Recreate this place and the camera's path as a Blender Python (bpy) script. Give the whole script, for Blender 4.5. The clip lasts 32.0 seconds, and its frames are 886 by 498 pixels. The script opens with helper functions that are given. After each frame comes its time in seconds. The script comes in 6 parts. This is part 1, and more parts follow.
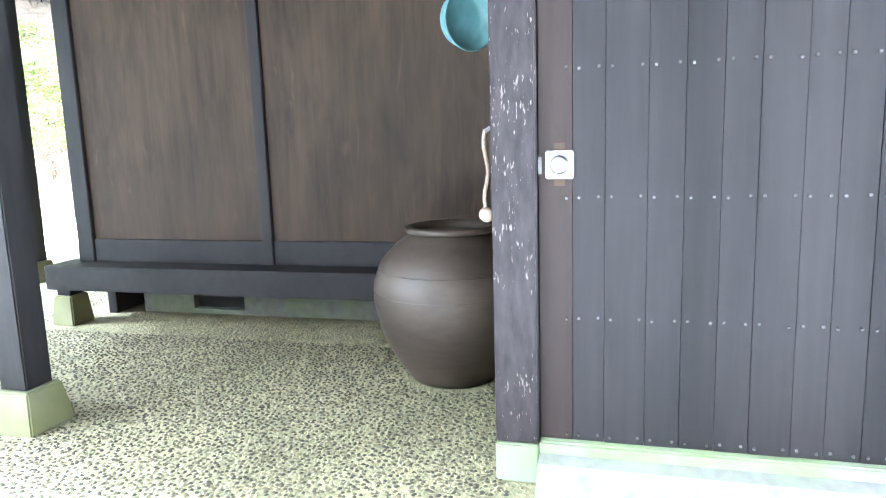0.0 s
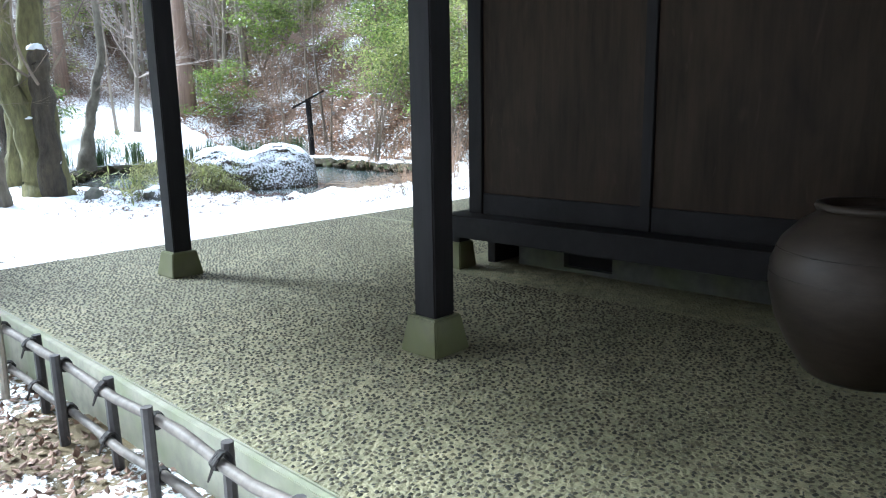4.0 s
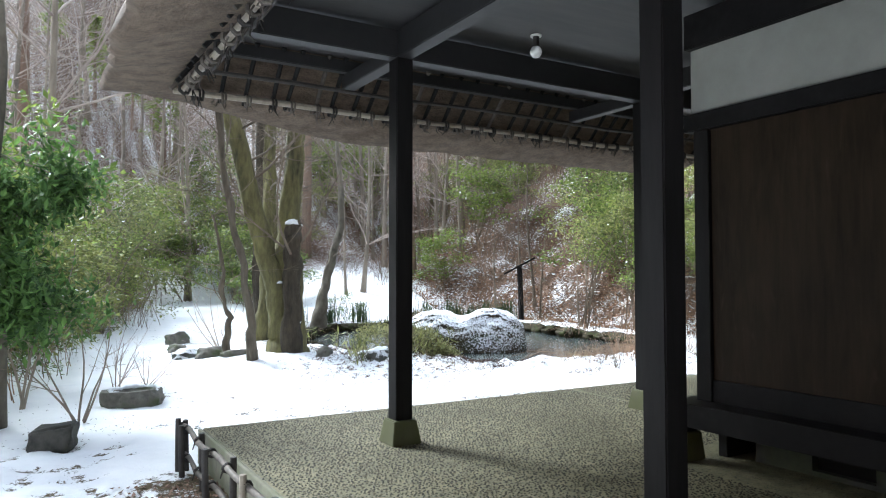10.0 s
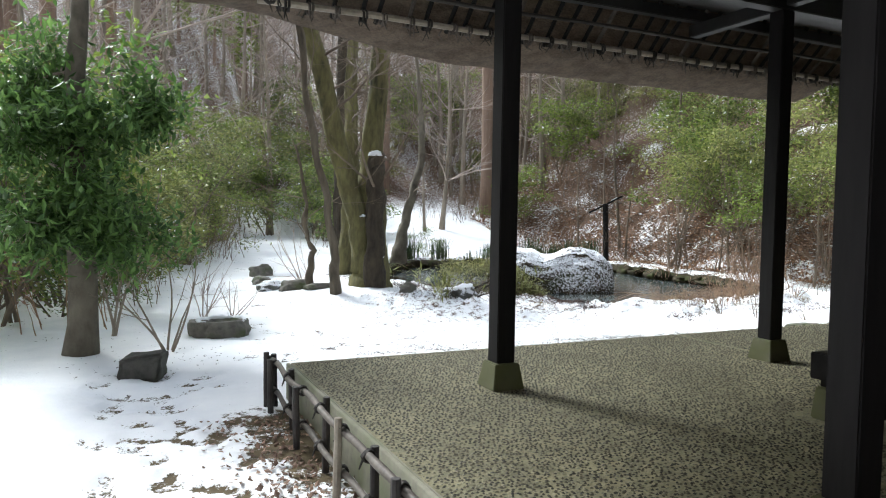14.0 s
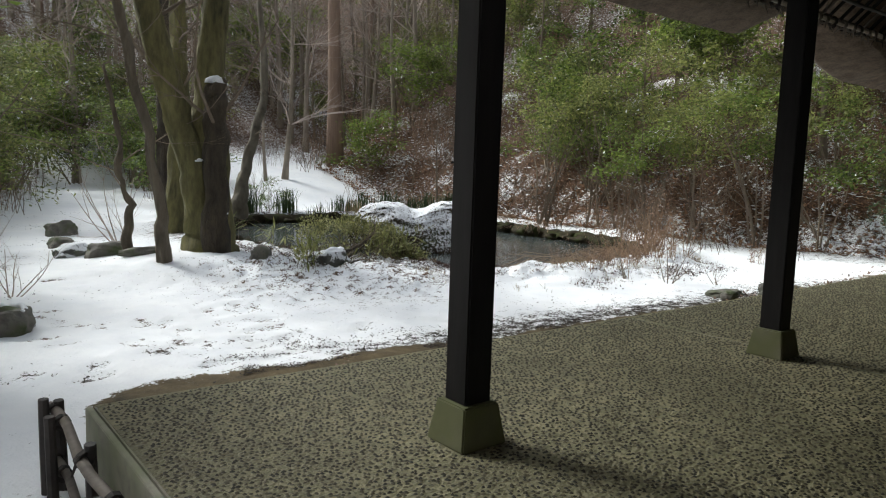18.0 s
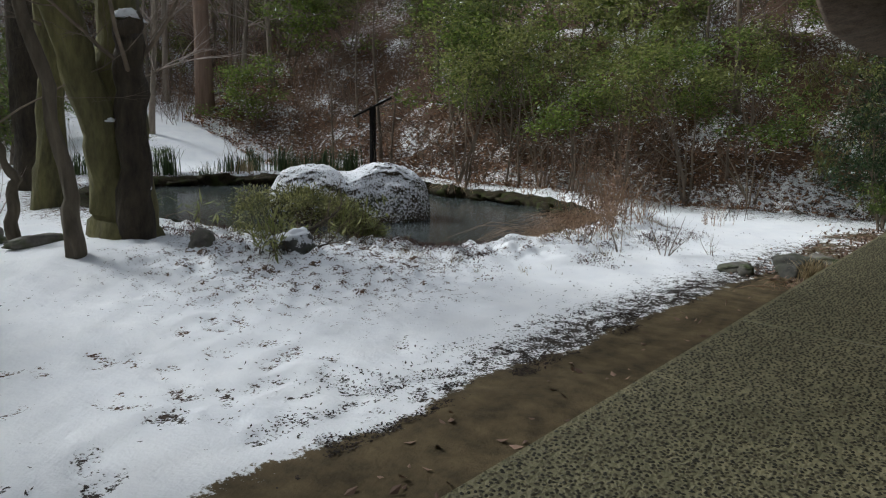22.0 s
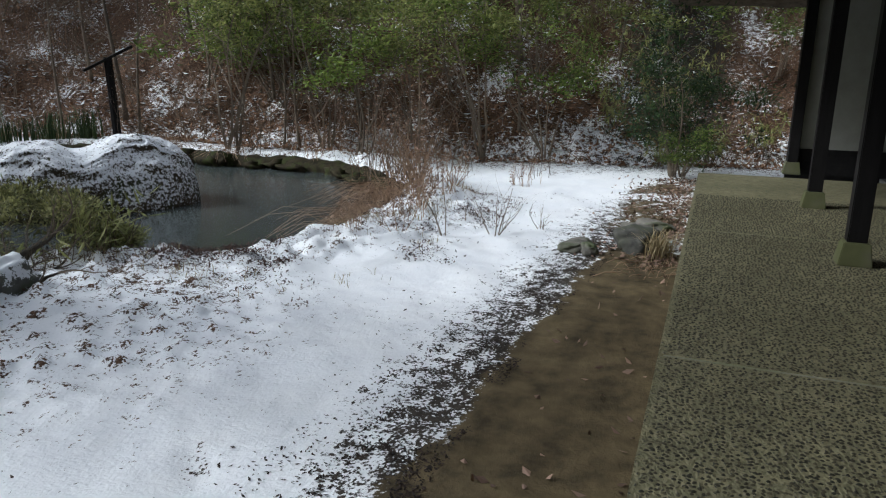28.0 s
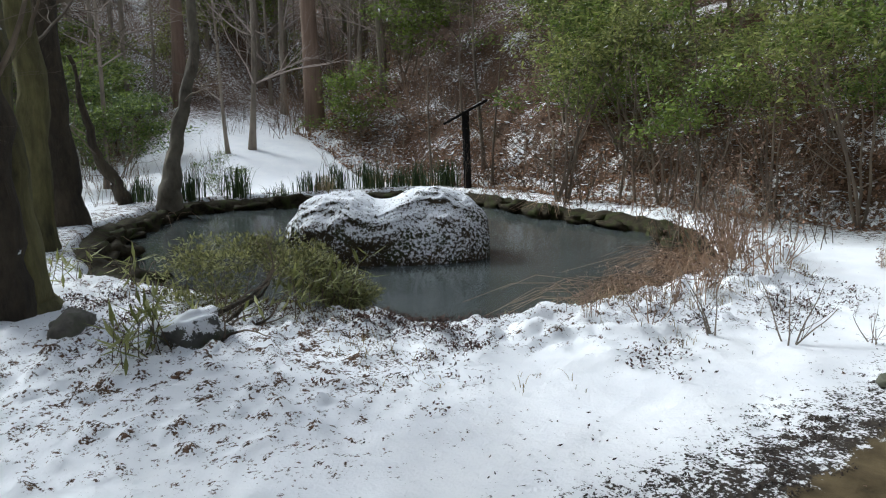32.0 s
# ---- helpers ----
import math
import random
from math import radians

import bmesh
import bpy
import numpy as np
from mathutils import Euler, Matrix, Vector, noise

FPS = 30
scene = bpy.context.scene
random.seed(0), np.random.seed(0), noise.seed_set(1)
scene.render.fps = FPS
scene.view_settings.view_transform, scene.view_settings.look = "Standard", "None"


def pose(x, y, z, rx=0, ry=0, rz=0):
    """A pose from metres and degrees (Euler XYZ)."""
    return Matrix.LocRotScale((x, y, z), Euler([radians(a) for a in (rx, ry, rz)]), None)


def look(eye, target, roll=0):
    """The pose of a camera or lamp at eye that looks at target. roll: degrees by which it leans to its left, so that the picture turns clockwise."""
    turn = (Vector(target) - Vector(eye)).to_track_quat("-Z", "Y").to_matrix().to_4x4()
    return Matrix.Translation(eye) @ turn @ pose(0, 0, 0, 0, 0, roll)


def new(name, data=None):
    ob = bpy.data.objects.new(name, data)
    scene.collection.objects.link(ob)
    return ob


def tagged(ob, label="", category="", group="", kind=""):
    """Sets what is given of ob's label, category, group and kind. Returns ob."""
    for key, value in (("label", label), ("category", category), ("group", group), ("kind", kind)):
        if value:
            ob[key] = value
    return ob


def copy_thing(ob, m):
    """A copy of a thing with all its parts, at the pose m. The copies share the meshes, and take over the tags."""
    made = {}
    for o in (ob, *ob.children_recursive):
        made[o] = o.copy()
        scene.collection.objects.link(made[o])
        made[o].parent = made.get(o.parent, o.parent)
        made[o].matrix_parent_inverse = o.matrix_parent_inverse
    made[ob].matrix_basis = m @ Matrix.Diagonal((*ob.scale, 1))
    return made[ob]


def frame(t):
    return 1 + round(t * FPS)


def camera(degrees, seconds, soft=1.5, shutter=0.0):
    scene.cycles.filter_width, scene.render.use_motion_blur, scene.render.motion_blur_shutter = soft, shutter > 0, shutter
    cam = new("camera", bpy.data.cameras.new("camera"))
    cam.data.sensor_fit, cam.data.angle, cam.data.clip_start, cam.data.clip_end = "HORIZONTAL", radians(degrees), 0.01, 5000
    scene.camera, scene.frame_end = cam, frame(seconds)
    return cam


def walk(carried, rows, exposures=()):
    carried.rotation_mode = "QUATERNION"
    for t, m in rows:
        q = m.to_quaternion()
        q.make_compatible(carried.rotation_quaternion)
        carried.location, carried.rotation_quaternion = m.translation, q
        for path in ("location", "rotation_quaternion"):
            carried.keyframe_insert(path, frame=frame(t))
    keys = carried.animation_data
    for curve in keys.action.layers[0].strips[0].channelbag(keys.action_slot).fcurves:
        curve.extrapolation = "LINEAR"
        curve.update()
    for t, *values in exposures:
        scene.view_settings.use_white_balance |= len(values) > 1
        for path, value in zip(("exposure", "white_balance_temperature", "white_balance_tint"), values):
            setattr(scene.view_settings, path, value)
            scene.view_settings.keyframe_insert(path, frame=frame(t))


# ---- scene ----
cam = camera(64.3, 32.0, 1.1)
PATH = [
    (0, (-2.433, -5.554, 1.326), (-0.532, -5.027, 1.0), -1.8),
    (0.5, (-2.448, -5.537, 1.32), (-0.59, -4.883, 0.975), -1.8),
    (1, (-2.453, -5.519, 1.318), (-0.642, -4.748, 0.96), -1.9),
    (1.5, (-2.453, -5.501, 1.312), (-0.694, -4.623, 0.947), -2.0),
    (2, (-2.457, -5.498, 1.305), (-0.755, -4.515, 0.936), -2.2),
    (2.5, (-2.481, -5.485, 1.298), (-0.855, -4.385, 0.916), -2.3),
    (3, (-2.522, -5.42, 1.293), (-0.963, -4.23, 0.902), -2.0),
    (3.5, (-2.543, -5.362, 1.291), (-1.047, -4.093, 0.898), -1.4),
    (5.5, (-2.607, -5.314, 1.308), (-1.325, -3.809, 1.008), -0.6),
    (6, (-2.631, -5.299, 1.311), (-1.4, -3.742, 1.069), -0.7),
    (6.5, (-2.651, -5.302, 1.335), (-1.46, -3.704, 1.161), -0.6),
    (7, (-2.653, -5.3, 1.364), (-1.499, -3.67, 1.258), -0.6),
    (7.5, (-2.662, -5.302, 1.389), (-1.545, -3.643, 1.353), -0.5),
    (8, (-2.661, -5.308, 1.408), (-1.574, -3.63, 1.433), -0.2),
    (8.5, (-2.666, -5.303, 1.428), (-1.601, -3.611, 1.491), -0.2),
    (9, (-2.652, -5.291, 1.428), (-1.607, -3.588, 1.51), -0.0),
    (9.5, (-2.646, -5.28, 1.423), (-1.615, -3.569, 1.509), -0.0),
    (10, (-2.651, -5.264, 1.425), (-1.629, -3.546, 1.499), -0.0),
    (10.5, (-2.65, -5.256, 1.416), (-1.639, -3.531, 1.478), -0.0),
    (11, (-2.644, -5.255, 1.409), (-1.643, -3.524, 1.461), -0.2),
    (11.5, (-2.63, -5.248, 1.404), (-1.646, -3.508, 1.442), -0.2),
    (12, (-2.623, -5.258, 1.397), (-1.667, -3.501, 1.419), -0.2),
    (12.5, (-2.599, -5.279, 1.383), (-1.678, -3.504, 1.382), 0.0),
    (13, (-2.592, -5.184, 1.362), (-1.709, -3.389, 1.327), 0.3),
    (13.5, (-2.594, -4.914, 1.353), (-1.751, -3.102, 1.282), 0.6),
    (15.5, (-2.403, -3.794, 1.311), (-1.557, -1.988, 1.162), 1.7),
    (16, (-2.302, -3.486, 1.299), (-1.395, -1.711, 1.14), 1.6),
    (16.5, (-2.207, -3.195, 1.298), (-1.242, -1.452, 1.125), 1.5),
    (17, (-2.202, -2.851, 1.296), (-1.179, -1.142, 1.118), 1.4),
    (17.5, (-2.091, -2.569, 1.283), (-0.957, -0.935, 1.079), 1.6),
    (18, (-1.98, -2.322, 1.284), (-0.75, -0.762, 1.057), 1.9),
    (18.5, (-1.99, -2.009, 1.297), (-0.71, -0.49, 1.062), 2.1),
    (19, (-2.008, -1.716, 1.291), (-0.659, -0.261, 1.037), 2.4),
    (19.5, (-1.974, -1.418, 1.288), (-0.56, -0.029, 1.021), 2.5),
    (20, (-1.992, -1.121, 1.331), (-0.5515, 0.235, 1.042), 2.3),
    (20.5, (-2.018, -0.823, 1.354), (-0.568, 0.518, 1.038), 2.0),
    (21, (-2.087, -0.601, 1.357), (-0.591, 0.68, 1.013), 1.8),
    (21.5, (-2.155, -0.281, 1.382), (-0.637, 0.975, 1.035), 2.0),
    (22, (-2.181, 0.034, 1.39), (-0.66, 1.284, 1.036), 2.0),
    (22.5, (-2.133, 0.252, 1.39), (-0.565, 1.442, 1.035), 1.7),
    (23, (-2.069, 0.474, 1.395), (-0.454, 1.594, 1.025), 1.9),
    (23.5, (-2.045, 0.755, 1.396), (-0.383, 1.798, 1.008), 1.2),
    (24, (-1.963, 0.945, 1.367), (-0.226, 1.843, 0.949), 1.0),
    (24.5, (-1.82, 1.098, 1.367), (-0.016, 1.843, 0.928), 0.6),
    (25, (-1.718, 1.244, 1.381), (0.137, 1.85, 0.943), 0.0),
    (25.5, (-1.65, 1.269, 1.379), (0.236, 1.757, 0.928), 0.1),
    (27.5, (-1.038, 1.425, 1.413), (0.797, 2.036, 0.906), 0.3),
    (28, (-0.764, 1.404, 1.568), (1.051, 2.088, 1.08), 0.9),
    (28.5, (-0.527, 1.46, 1.622), (1.242, 2.257, 1.135), 0.9),
    (29, (-0.296, 1.448, 1.646), (1.418, 2.353, 1.153), 0.3),
    (29.5, (0.001, 1.303, 1.636), (1.678, 2.286, 1.164), -0.4),
    (30, (0.295, 1.201, 1.62), (1.905, 2.3, 1.172), -1.2),
    (30.5, (0.583, 1.206, 1.635), (2.102, 2.437, 1.213), -1.3),
    (31, (0.835, 1.081, 1.622), (2.253, 2.434, 1.223), -1.3),
    (31.5, (1.057, 0.905, 1.624), (2.354, 2.379, 1.243), -0.9),
    (32, (1.302, 0.875, 1.611), (2.477, 2.451, 1.246), -0.7),
]
EXPOSURE = [(0, 5.45, 5170, 3), (1, 4.95, 4970, 3), (2, 4.25, 4800, 3), (3, 3.2, 4800, 2), (3.5, 2.65, 5050, 2), (6, 1.95, 5350, 3), (9, 1.8, 5600, 4), (13, 1.45, 5850, 5), (16, 0.92, 6300, 5), (19, 0.35, 6300, 5), (23, -0.25, 5950, 6), (25.5, -0.32, 5850, 6), (28, 0.0, 5850, 6), (32, 0.3, 5900, 5)]
walk(cam, [(t, look(eye, target, roll)) for t, eye, target, roll in PATH], EXPOSURE)

# ---- light ----
world = bpy.data.worlds.new("overcast_sky")
scene.world = world
world.use_nodes = True
wn = world.node_tree
wn.nodes.clear()
sky = wn.nodes.new("ShaderNodeTexSky")
sky.sky_type = "NISHITA"
sky.sun_disc = False
sky.sun_elevation, sky.sun_rotation = radians(38), radians(-21)
sky.dust_density, sky.air_density, sky.ozone_density = 4.0, 1.0, 0.5
grey = wn.nodes.new("ShaderNodeHueSaturation")
grey.inputs["Saturation"].default_value = 0.35
bg = wn.nodes.new("ShaderNodeBackground")
bg.inputs["Strength"].default_value = 0.15
wo = wn.nodes.new("ShaderNodeOutputWorld")
wn.links.new(sky.outputs[0], grey.inputs["Color"])
wn.links.new(grey.outputs[0], bg.inputs["Color"])
wn.links.new(bg.outputs[0], wo.inputs[0])

sun_data = bpy.data.lights.new("sun", "SUN")
sun_data.energy, sun_data.angle, sun_data.color = 2.8, radians(13.5), (1.0, 0.98, 0.95)
sun = new("sun", sun_data)
# light comes from the open garden side, over the wooded valley
sun.matrix_world = look((0, 0, 20), (0.36 * 12, -0.93 * 12, 20 - 9.4))


# ---- materials ----
def material(name):
    m = bpy.data.materials.new(name)
    m.use_nodes = True
    nt = m.node_tree
    b = nt.nodes["Principled BSDF"]
    return m, nt, b


def coords(nt, scale=(1, 1, 1), space="Position"):
    g = nt.nodes.new("ShaderNodeNewGeometry") if space == "Position" else nt.nodes.new("ShaderNodeTexCoord")
    mp = nt.nodes.new("ShaderNodeMapping")
    mp.inputs["Scale"].default_value = scale
    nt.links.new(g.outputs[space], mp.inputs["Vector"])
    return mp.outputs[0]


def noise_tex(nt, vec, scale, detail=4.0, rough=0.55, dist=0.0):
    n = nt.nodes.new("ShaderNodeTexNoise")
    n.inputs["Scale"].default_value, n.inputs["Detail"].default_value = scale, detail
    n.inputs["Roughness"].default_value, n.inputs["Distortion"].default_value = rough, dist
    nt.links.new(vec, n.inputs["Vector"])
    return n.outputs["Fac"]


def ramp(nt, fac, stops):
    r = nt.nodes.new("ShaderNodeValToRGB")
    e = r.color_ramp.elements
    while len(e) < len(stops):
        e.new(0.5)
    for el, (p, c) in zip(e, stops):
        el.position = p
        el.color = (*c, 1) if len(c) == 3 else c
    nt.links.new(fac, r.inputs["Fac"])
    return r.outputs["Color"]


def mixc(nt, fac, a, b, mode="MIX"):
    m = nt.nodes.new("ShaderNodeMix")
    m.data_type, m.blend_type = "RGBA", mode
    for k, v in ((0, fac), (6, a), (7, b)):
        if isinstance(v, bpy.types.NodeSocket):
            nt.links.new(v, m.inputs[k])
        elif k == 0:
            m.inputs[0].default_value = v
        else:
            m.inputs[k].default_value = (*v, 1)
    return m.outputs[2]


def calc(nt, op, a, b=0.0, c=0.0, clamp=False):
    m = nt.nodes.new("ShaderNodeMath")
    m.operation, m.use_clamp = op, clamp
    for k, v in enumerate((a, b, c)):
        if isinstance(v, bpy.types.NodeSocket):
            nt.links.new(v, m.inputs[k])
        else:
            m.inputs[k].default_value = v
    return m.outputs[0]


def bump(nt, b, height, strength=0.4, distance=0.01):
    n = nt.nodes.new("ShaderNodeBump")
    n.inputs["Strength"].default_value, n.inputs["Distance"].default_value = strength, distance
    nt.links.new(height, n.inputs["Height"])
    nt.links.new(n.outputs[0], b.inputs["Normal"])


def object_random(nt):
    return nt.nodes.new("ShaderNodeObjectInfo").outputs["Random"]


def simple(name, dark, light, scale=8.0, stretch=(1, 1, 1), rough=0.7, bumps=0.3, dist=0.004, metal=0.0, vary=0.0, space="Position", island=0.0):
    """A surface of two tones, mottled at two scales, with fine relief."""
    m, nt, b = material(name)
    v = coords(nt, stretch, space)
    fine, broad = noise_tex(nt, v, scale, 6, 0.62), noise_tex(nt, v, scale * 0.17, 3)
    f = calc(nt, "MULTIPLY_ADD", broad, 0.6, calc(nt, "MULTIPLY", fine, 0.5))
    col = ramp(nt, f, [(0.34, dark), (0.72, light)])
    if vary:
        k = calc(nt, "MULTIPLY_ADD", object_random(nt), 2 * vary, 1 - vary)
        col = mixc(nt, 1.0, col, mixc(nt, k, (0, 0, 0), (1, 1, 1)), "MULTIPLY")
    if island:
        rnd = nt.nodes.new("ShaderNodeNewGeometry").outputs["Random Per Island"]
        k = calc(nt, "MULTIPLY_ADD", rnd, 2 * island, 1 - island)
        col = mixc(nt, 1.0, col, mixc(nt, k, (0, 0, 0), (1, 1, 1)), "MULTIPLY")
    nt.links.new(col, b.inputs["Base Color"])
    b.inputs["Roughness"].default_value, b.inputs["Metallic"].default_value = rough, metal
    if bumps:
        bump(nt, b, fine, bumps, dist)
    return m


def pebble_material():
    """Washed-out aggregate: pale mortar with dark and tan pebbles."""
    m, nt, b = material("washed_pebble_concrete")
    v = coords(nt)
    vo = nt.nodes.new("ShaderNodeTexVoronoi")
    vo.inputs["Scale"].default_value = 45.0
    wob = nt.nodes.new("ShaderNodeTexNoise")
    wob.inputs["Scale"].default_value = 24.0
    nt.links.new(v, wob.inputs["Vector"])
    nt.links.new(mixc(nt, 0.05, coords(nt, (0.8, 1.15, 1)), wob.outputs["Color"]), vo.inputs["Vector"])
    stone = calc(nt, "SUBTRACT", 1.0, calc(nt, "MULTIPLY", vo.outputs["Distance"], 1.25), clamp=True)
    mask = ramp(nt, vo.outputs["Distance"], [(0.20, (1, 1, 1)), (0.30, (0, 0, 0))])
    sep = nt.nodes.new("ShaderNodeSeparateColor")
    nt.links.new(vo.outputs["Color"], sep.inputs[0])
    tone = ramp(nt, sep.outputs[0], [(0.0, (0.009, 0.010, 0.010)), (0.55, (0.030, 0.030, 0.027)), (0.8, (0.08, 0.07, 0.05)), (1.0, (0.24, 0.21, 0.15))])
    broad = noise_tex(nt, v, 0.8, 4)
    mortar = ramp(nt, noise_tex(nt, v, 9, 5), [(0.3, (0.108, 0.099, 0.053)), (0.7, (0.236, 0.216, 0.121))])
    col = mixc(nt, mask, mortar, tone)
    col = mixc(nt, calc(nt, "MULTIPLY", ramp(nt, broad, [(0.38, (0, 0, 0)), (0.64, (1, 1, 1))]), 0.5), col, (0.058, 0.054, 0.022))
    nt.links.new(col, b.inputs["Base Color"])
    b.inputs["Roughness"].default_value = 0.75
    bump(nt, b, stone, 1.0, 0.009)
    return m


def concrete_material(name, moss, pale=(0.42, 0.42, 0.37), green=(0.10, 0.125, 0.045)):
    m, nt, b = material(name)
    v = coords(nt)
    f = noise_tex(nt, v, 14, 6)
    col = ramp(nt, f, [(0.3, tuple(c * 0.65 for c in pale)), (0.7, pale)])
    g = ramp(nt, noise_tex(nt, v, 3.5, 5), [(0.5 - moss * 0.3, (0, 0, 0)), (0.72 - moss * 0.25, (1, 1, 1))])
    col = mixc(nt, calc(nt, "MULTIPLY", g, 0.4 + 0.5 * moss), col, green)
    nt.links.new(col, b.inputs["Base Color"])
    b.inputs["Roughness"].default_value = 0.85
    bump(nt, b, f, 0.35, 0.004)
    return m


def ground_material():
    """Snow over soil and leaf litter; the two attributes say where the snow has thinned."""
    m, nt, b = material("snowy_ground")
    v = coords(nt)
    soil, litter, wet = (nt.nodes.new("ShaderNodeAttribute") for _ in range(3))
    soil.attribute_name, litter.attribute_name, wet.attribute_name = "soil", "litter", "wet"
    n1, n2, n3 = noise_tex(nt, v, 1.7, 5, 0.6), noise_tex(nt, v, 9.0, 6, 0.65), noise_tex(nt, v, 45.0, 4, 0.6)
    earth = ramp(nt, noise_tex(nt, v, 5, 6, 0.6), [(0.3, (0.045, 0.034, 0.018)), (0.7, (0.15, 0.114, 0.060))])
    brown = ramp(nt, noise_tex(nt, v, 24, 5, 0.7), [(0.3, (0.022, 0.013, 0.008)), (0.5, (0.085, 0.048, 0.028)), (0.72, (0.21, 0.125, 0.075))])
    snow = ramp(nt, n1, [(0.3, (0.82, 0.84, 0.87)), (0.7, (0.92, 0.93, 0.94))])
    bare = calc(nt, "ADD", soil.outputs["Fac"], calc(nt, "MULTIPLY", calc(nt, "SUBTRACT", n2, 0.5), 1.1))
    bare = ramp(nt, calc(nt, "ADD", bare, calc(nt, "MULTIPLY", calc(nt, "SUBTRACT", n3, 0.5), 0.5)), [(0.44, (0, 0, 0)), (0.56, (1, 1, 1))])
    leafy = calc(nt, "ADD", litter.outputs["Fac"], calc(nt, "MULTIPLY", calc(nt, "SUBTRACT", n2, 0.5), 1.5))
    leafy = calc(nt, "ADD", leafy, calc(nt, "MULTIPLY", calc(nt, "SUBTRACT", n3, 0.5), 1.3))
    leafy = ramp(nt, leafy, [(0.46, (0, 0, 0)), (0.58, (1, 1, 1))])
    mud = ramp(nt, noise_tex(nt, v, 30, 5, 0.7), [(0.3, (0.014, 0.012, 0.010)), (0.7, (0.075, 0.060, 0.046))])
    col = mixc(nt, leafy, snow, mixc(nt, wet.outputs["Fac"], brown, mud))
    col = mixc(nt, bare, col, earth)
    nt.links.new(col, b.inputs["Base Color"])
    b.inputs["Roughness"].default_value = 0.8
    b.inputs["Specular IOR Level"].default_value = 0.2
    hsum = calc(nt, "MULTIPLY_ADD", n3, 0.4, n2)
    bump(nt, b, calc(nt, "SUBTRACT", hsum, calc(nt, "MULTIPLY", leafy, 0.3)), 0.5, 0.03)
    return m


def snow_topped(name, dark, light, scale=6.0, cover=0.55, moss=(0.06, 0.075, 0.03), ragged=4.2, patch=11):
    """Rock or wood with snow lying where it faces up."""
    m, nt, b = material(name)
    v = coords(nt)
    f = noise_tex(nt, v, scale, 7, 0.65)
    col = ramp(nt, f, [(0.3, dark), (0.7, light)])
    col = mixc(nt, ramp(nt, noise_tex(nt, v, scale * 0.5, 4), [(0.5, (0, 0, 0)), (0.65, (1, 1, 1))]), col, moss)
    geo = nt.nodes.new("ShaderNodeNewGeometry")
    xyz = nt.nodes.new("ShaderNodeSeparateXYZ")
    nt.links.new(geo.outputs["Normal"], xyz.inputs[0])
    up = calc(nt, "ADD", xyz.outputs["Z"], calc(nt, "MULTIPLY", calc(nt, "SUBTRACT", noise_tex(nt, v, patch, 4, 0.8), 0.5), ragged))
    s = ramp(nt, up, [(cover - 0.05, (0, 0, 0)), (cover + 0.06, (1, 1, 1))])
    col = mixc(nt, s, col, (0.82, 0.84, 0.87))
    nt.links.new(col, b.inputs["Base Color"])
    b.inputs["Roughness"].default_value = 0.85
    bump(nt, b, f, 0.6, 0.03)
    return m


def leaf_material(name, dark, light, rough=0.4, through_light=0.0, snowed=0.0):
    m, nt, b = material(name)
    geo = nt.nodes.new("ShaderNodeNewGeometry")
    col = ramp(nt, calc(nt, "MULTIPLY_ADD", calc(nt, "POWER", geo.outputs["Random Per Island"], 1.5), 0.75, calc(nt, "MULTIPLY", object_random(nt), 0.35)), [(0.0, dark), (1.0, light)])
    if snowed:
        held = calc(nt, "FRACT", calc(nt, "MULTIPLY", geo.outputs["Random Per Island"], 37.0))
        col = mixc(nt, calc(nt, "LESS_THAN", held, snowed), col, (0.85, 0.87, 0.9))
    nt.links.new(col, b.inputs["Base Color"])
    b.inputs["Roughness"].default_value = rough
    b.inputs["Specular IOR Level"].default_value = 0.3
    if through_light:
        thin = nt.nodes.new("ShaderNodeBsdfTranslucent")
        nt.links.new(col, thin.inputs["Color"])
        both = nt.nodes.new("ShaderNodeMixShader")
        both.inputs[0].default_value = through_light
        nt.links.new(b.outputs[0], both.inputs[1])
        nt.links.new(thin.outputs[0], both.inputs[2])
        nt.links.new(both.outputs[0], nt.nodes["Material Output"].inputs["Surface"])
    return m


def water_material():
    m, nt, b = material("murky_pond_water")
    v = coords(nt)
    b.inputs["Base Color"].default_value = (0.045, 0.06, 0.062, 1)
    nt.links.new(ramp(nt, noise_tex(nt, v, 0.5, 4, 0.6, 1.0), [(0.3, (0.05, 0.06, 0.058)), (0.7, (0.08, 0.092, 0.09))]), b.inputs["Base Color"])
    b.inputs["Roughness"].default_value = 0.16
    bump(nt, b, noise_tex(nt, v, 5, 3), 0.05, 0.02)
    return m


def board_material():
    m, nt, b = material("weathered_plywood_panel")
    v = coords(nt, (1, 1, 0.09))
    f = noise_tex(nt, v, 22, 6, 0.6, 0.6)
    broad = noise_tex(nt, coords(nt, (1, 1, 0.35)), 3.2, 5, 0.6, 0.4)
    col = ramp(nt, calc(nt, "MULTIPLY_ADD", f, 0.45, calc(nt, "MULTIPLY", broad, 0.6)), [(0.34, (0.010, 0.0064, 0.0037)), (0.68, (0.034, 0.0225, 0.0135))])
    knots = ramp(nt, noise_tex(nt, coords(nt, (1, 1, 0.3)), 7, 2, 0.5, 1.5), [(0.66, (0, 0, 0)), (0.76, (1, 1, 1))])
    col = mixc(nt, calc(nt, "MULTIPLY", knots, 0.35), col, (0.06, 0.04, 0.028))
    nt.links.new(col, b.inputs["Base Color"])
    b.inputs["Roughness"].default_value = 0.6
    bump(nt, b, f, 0.15, 0.003)
    return m


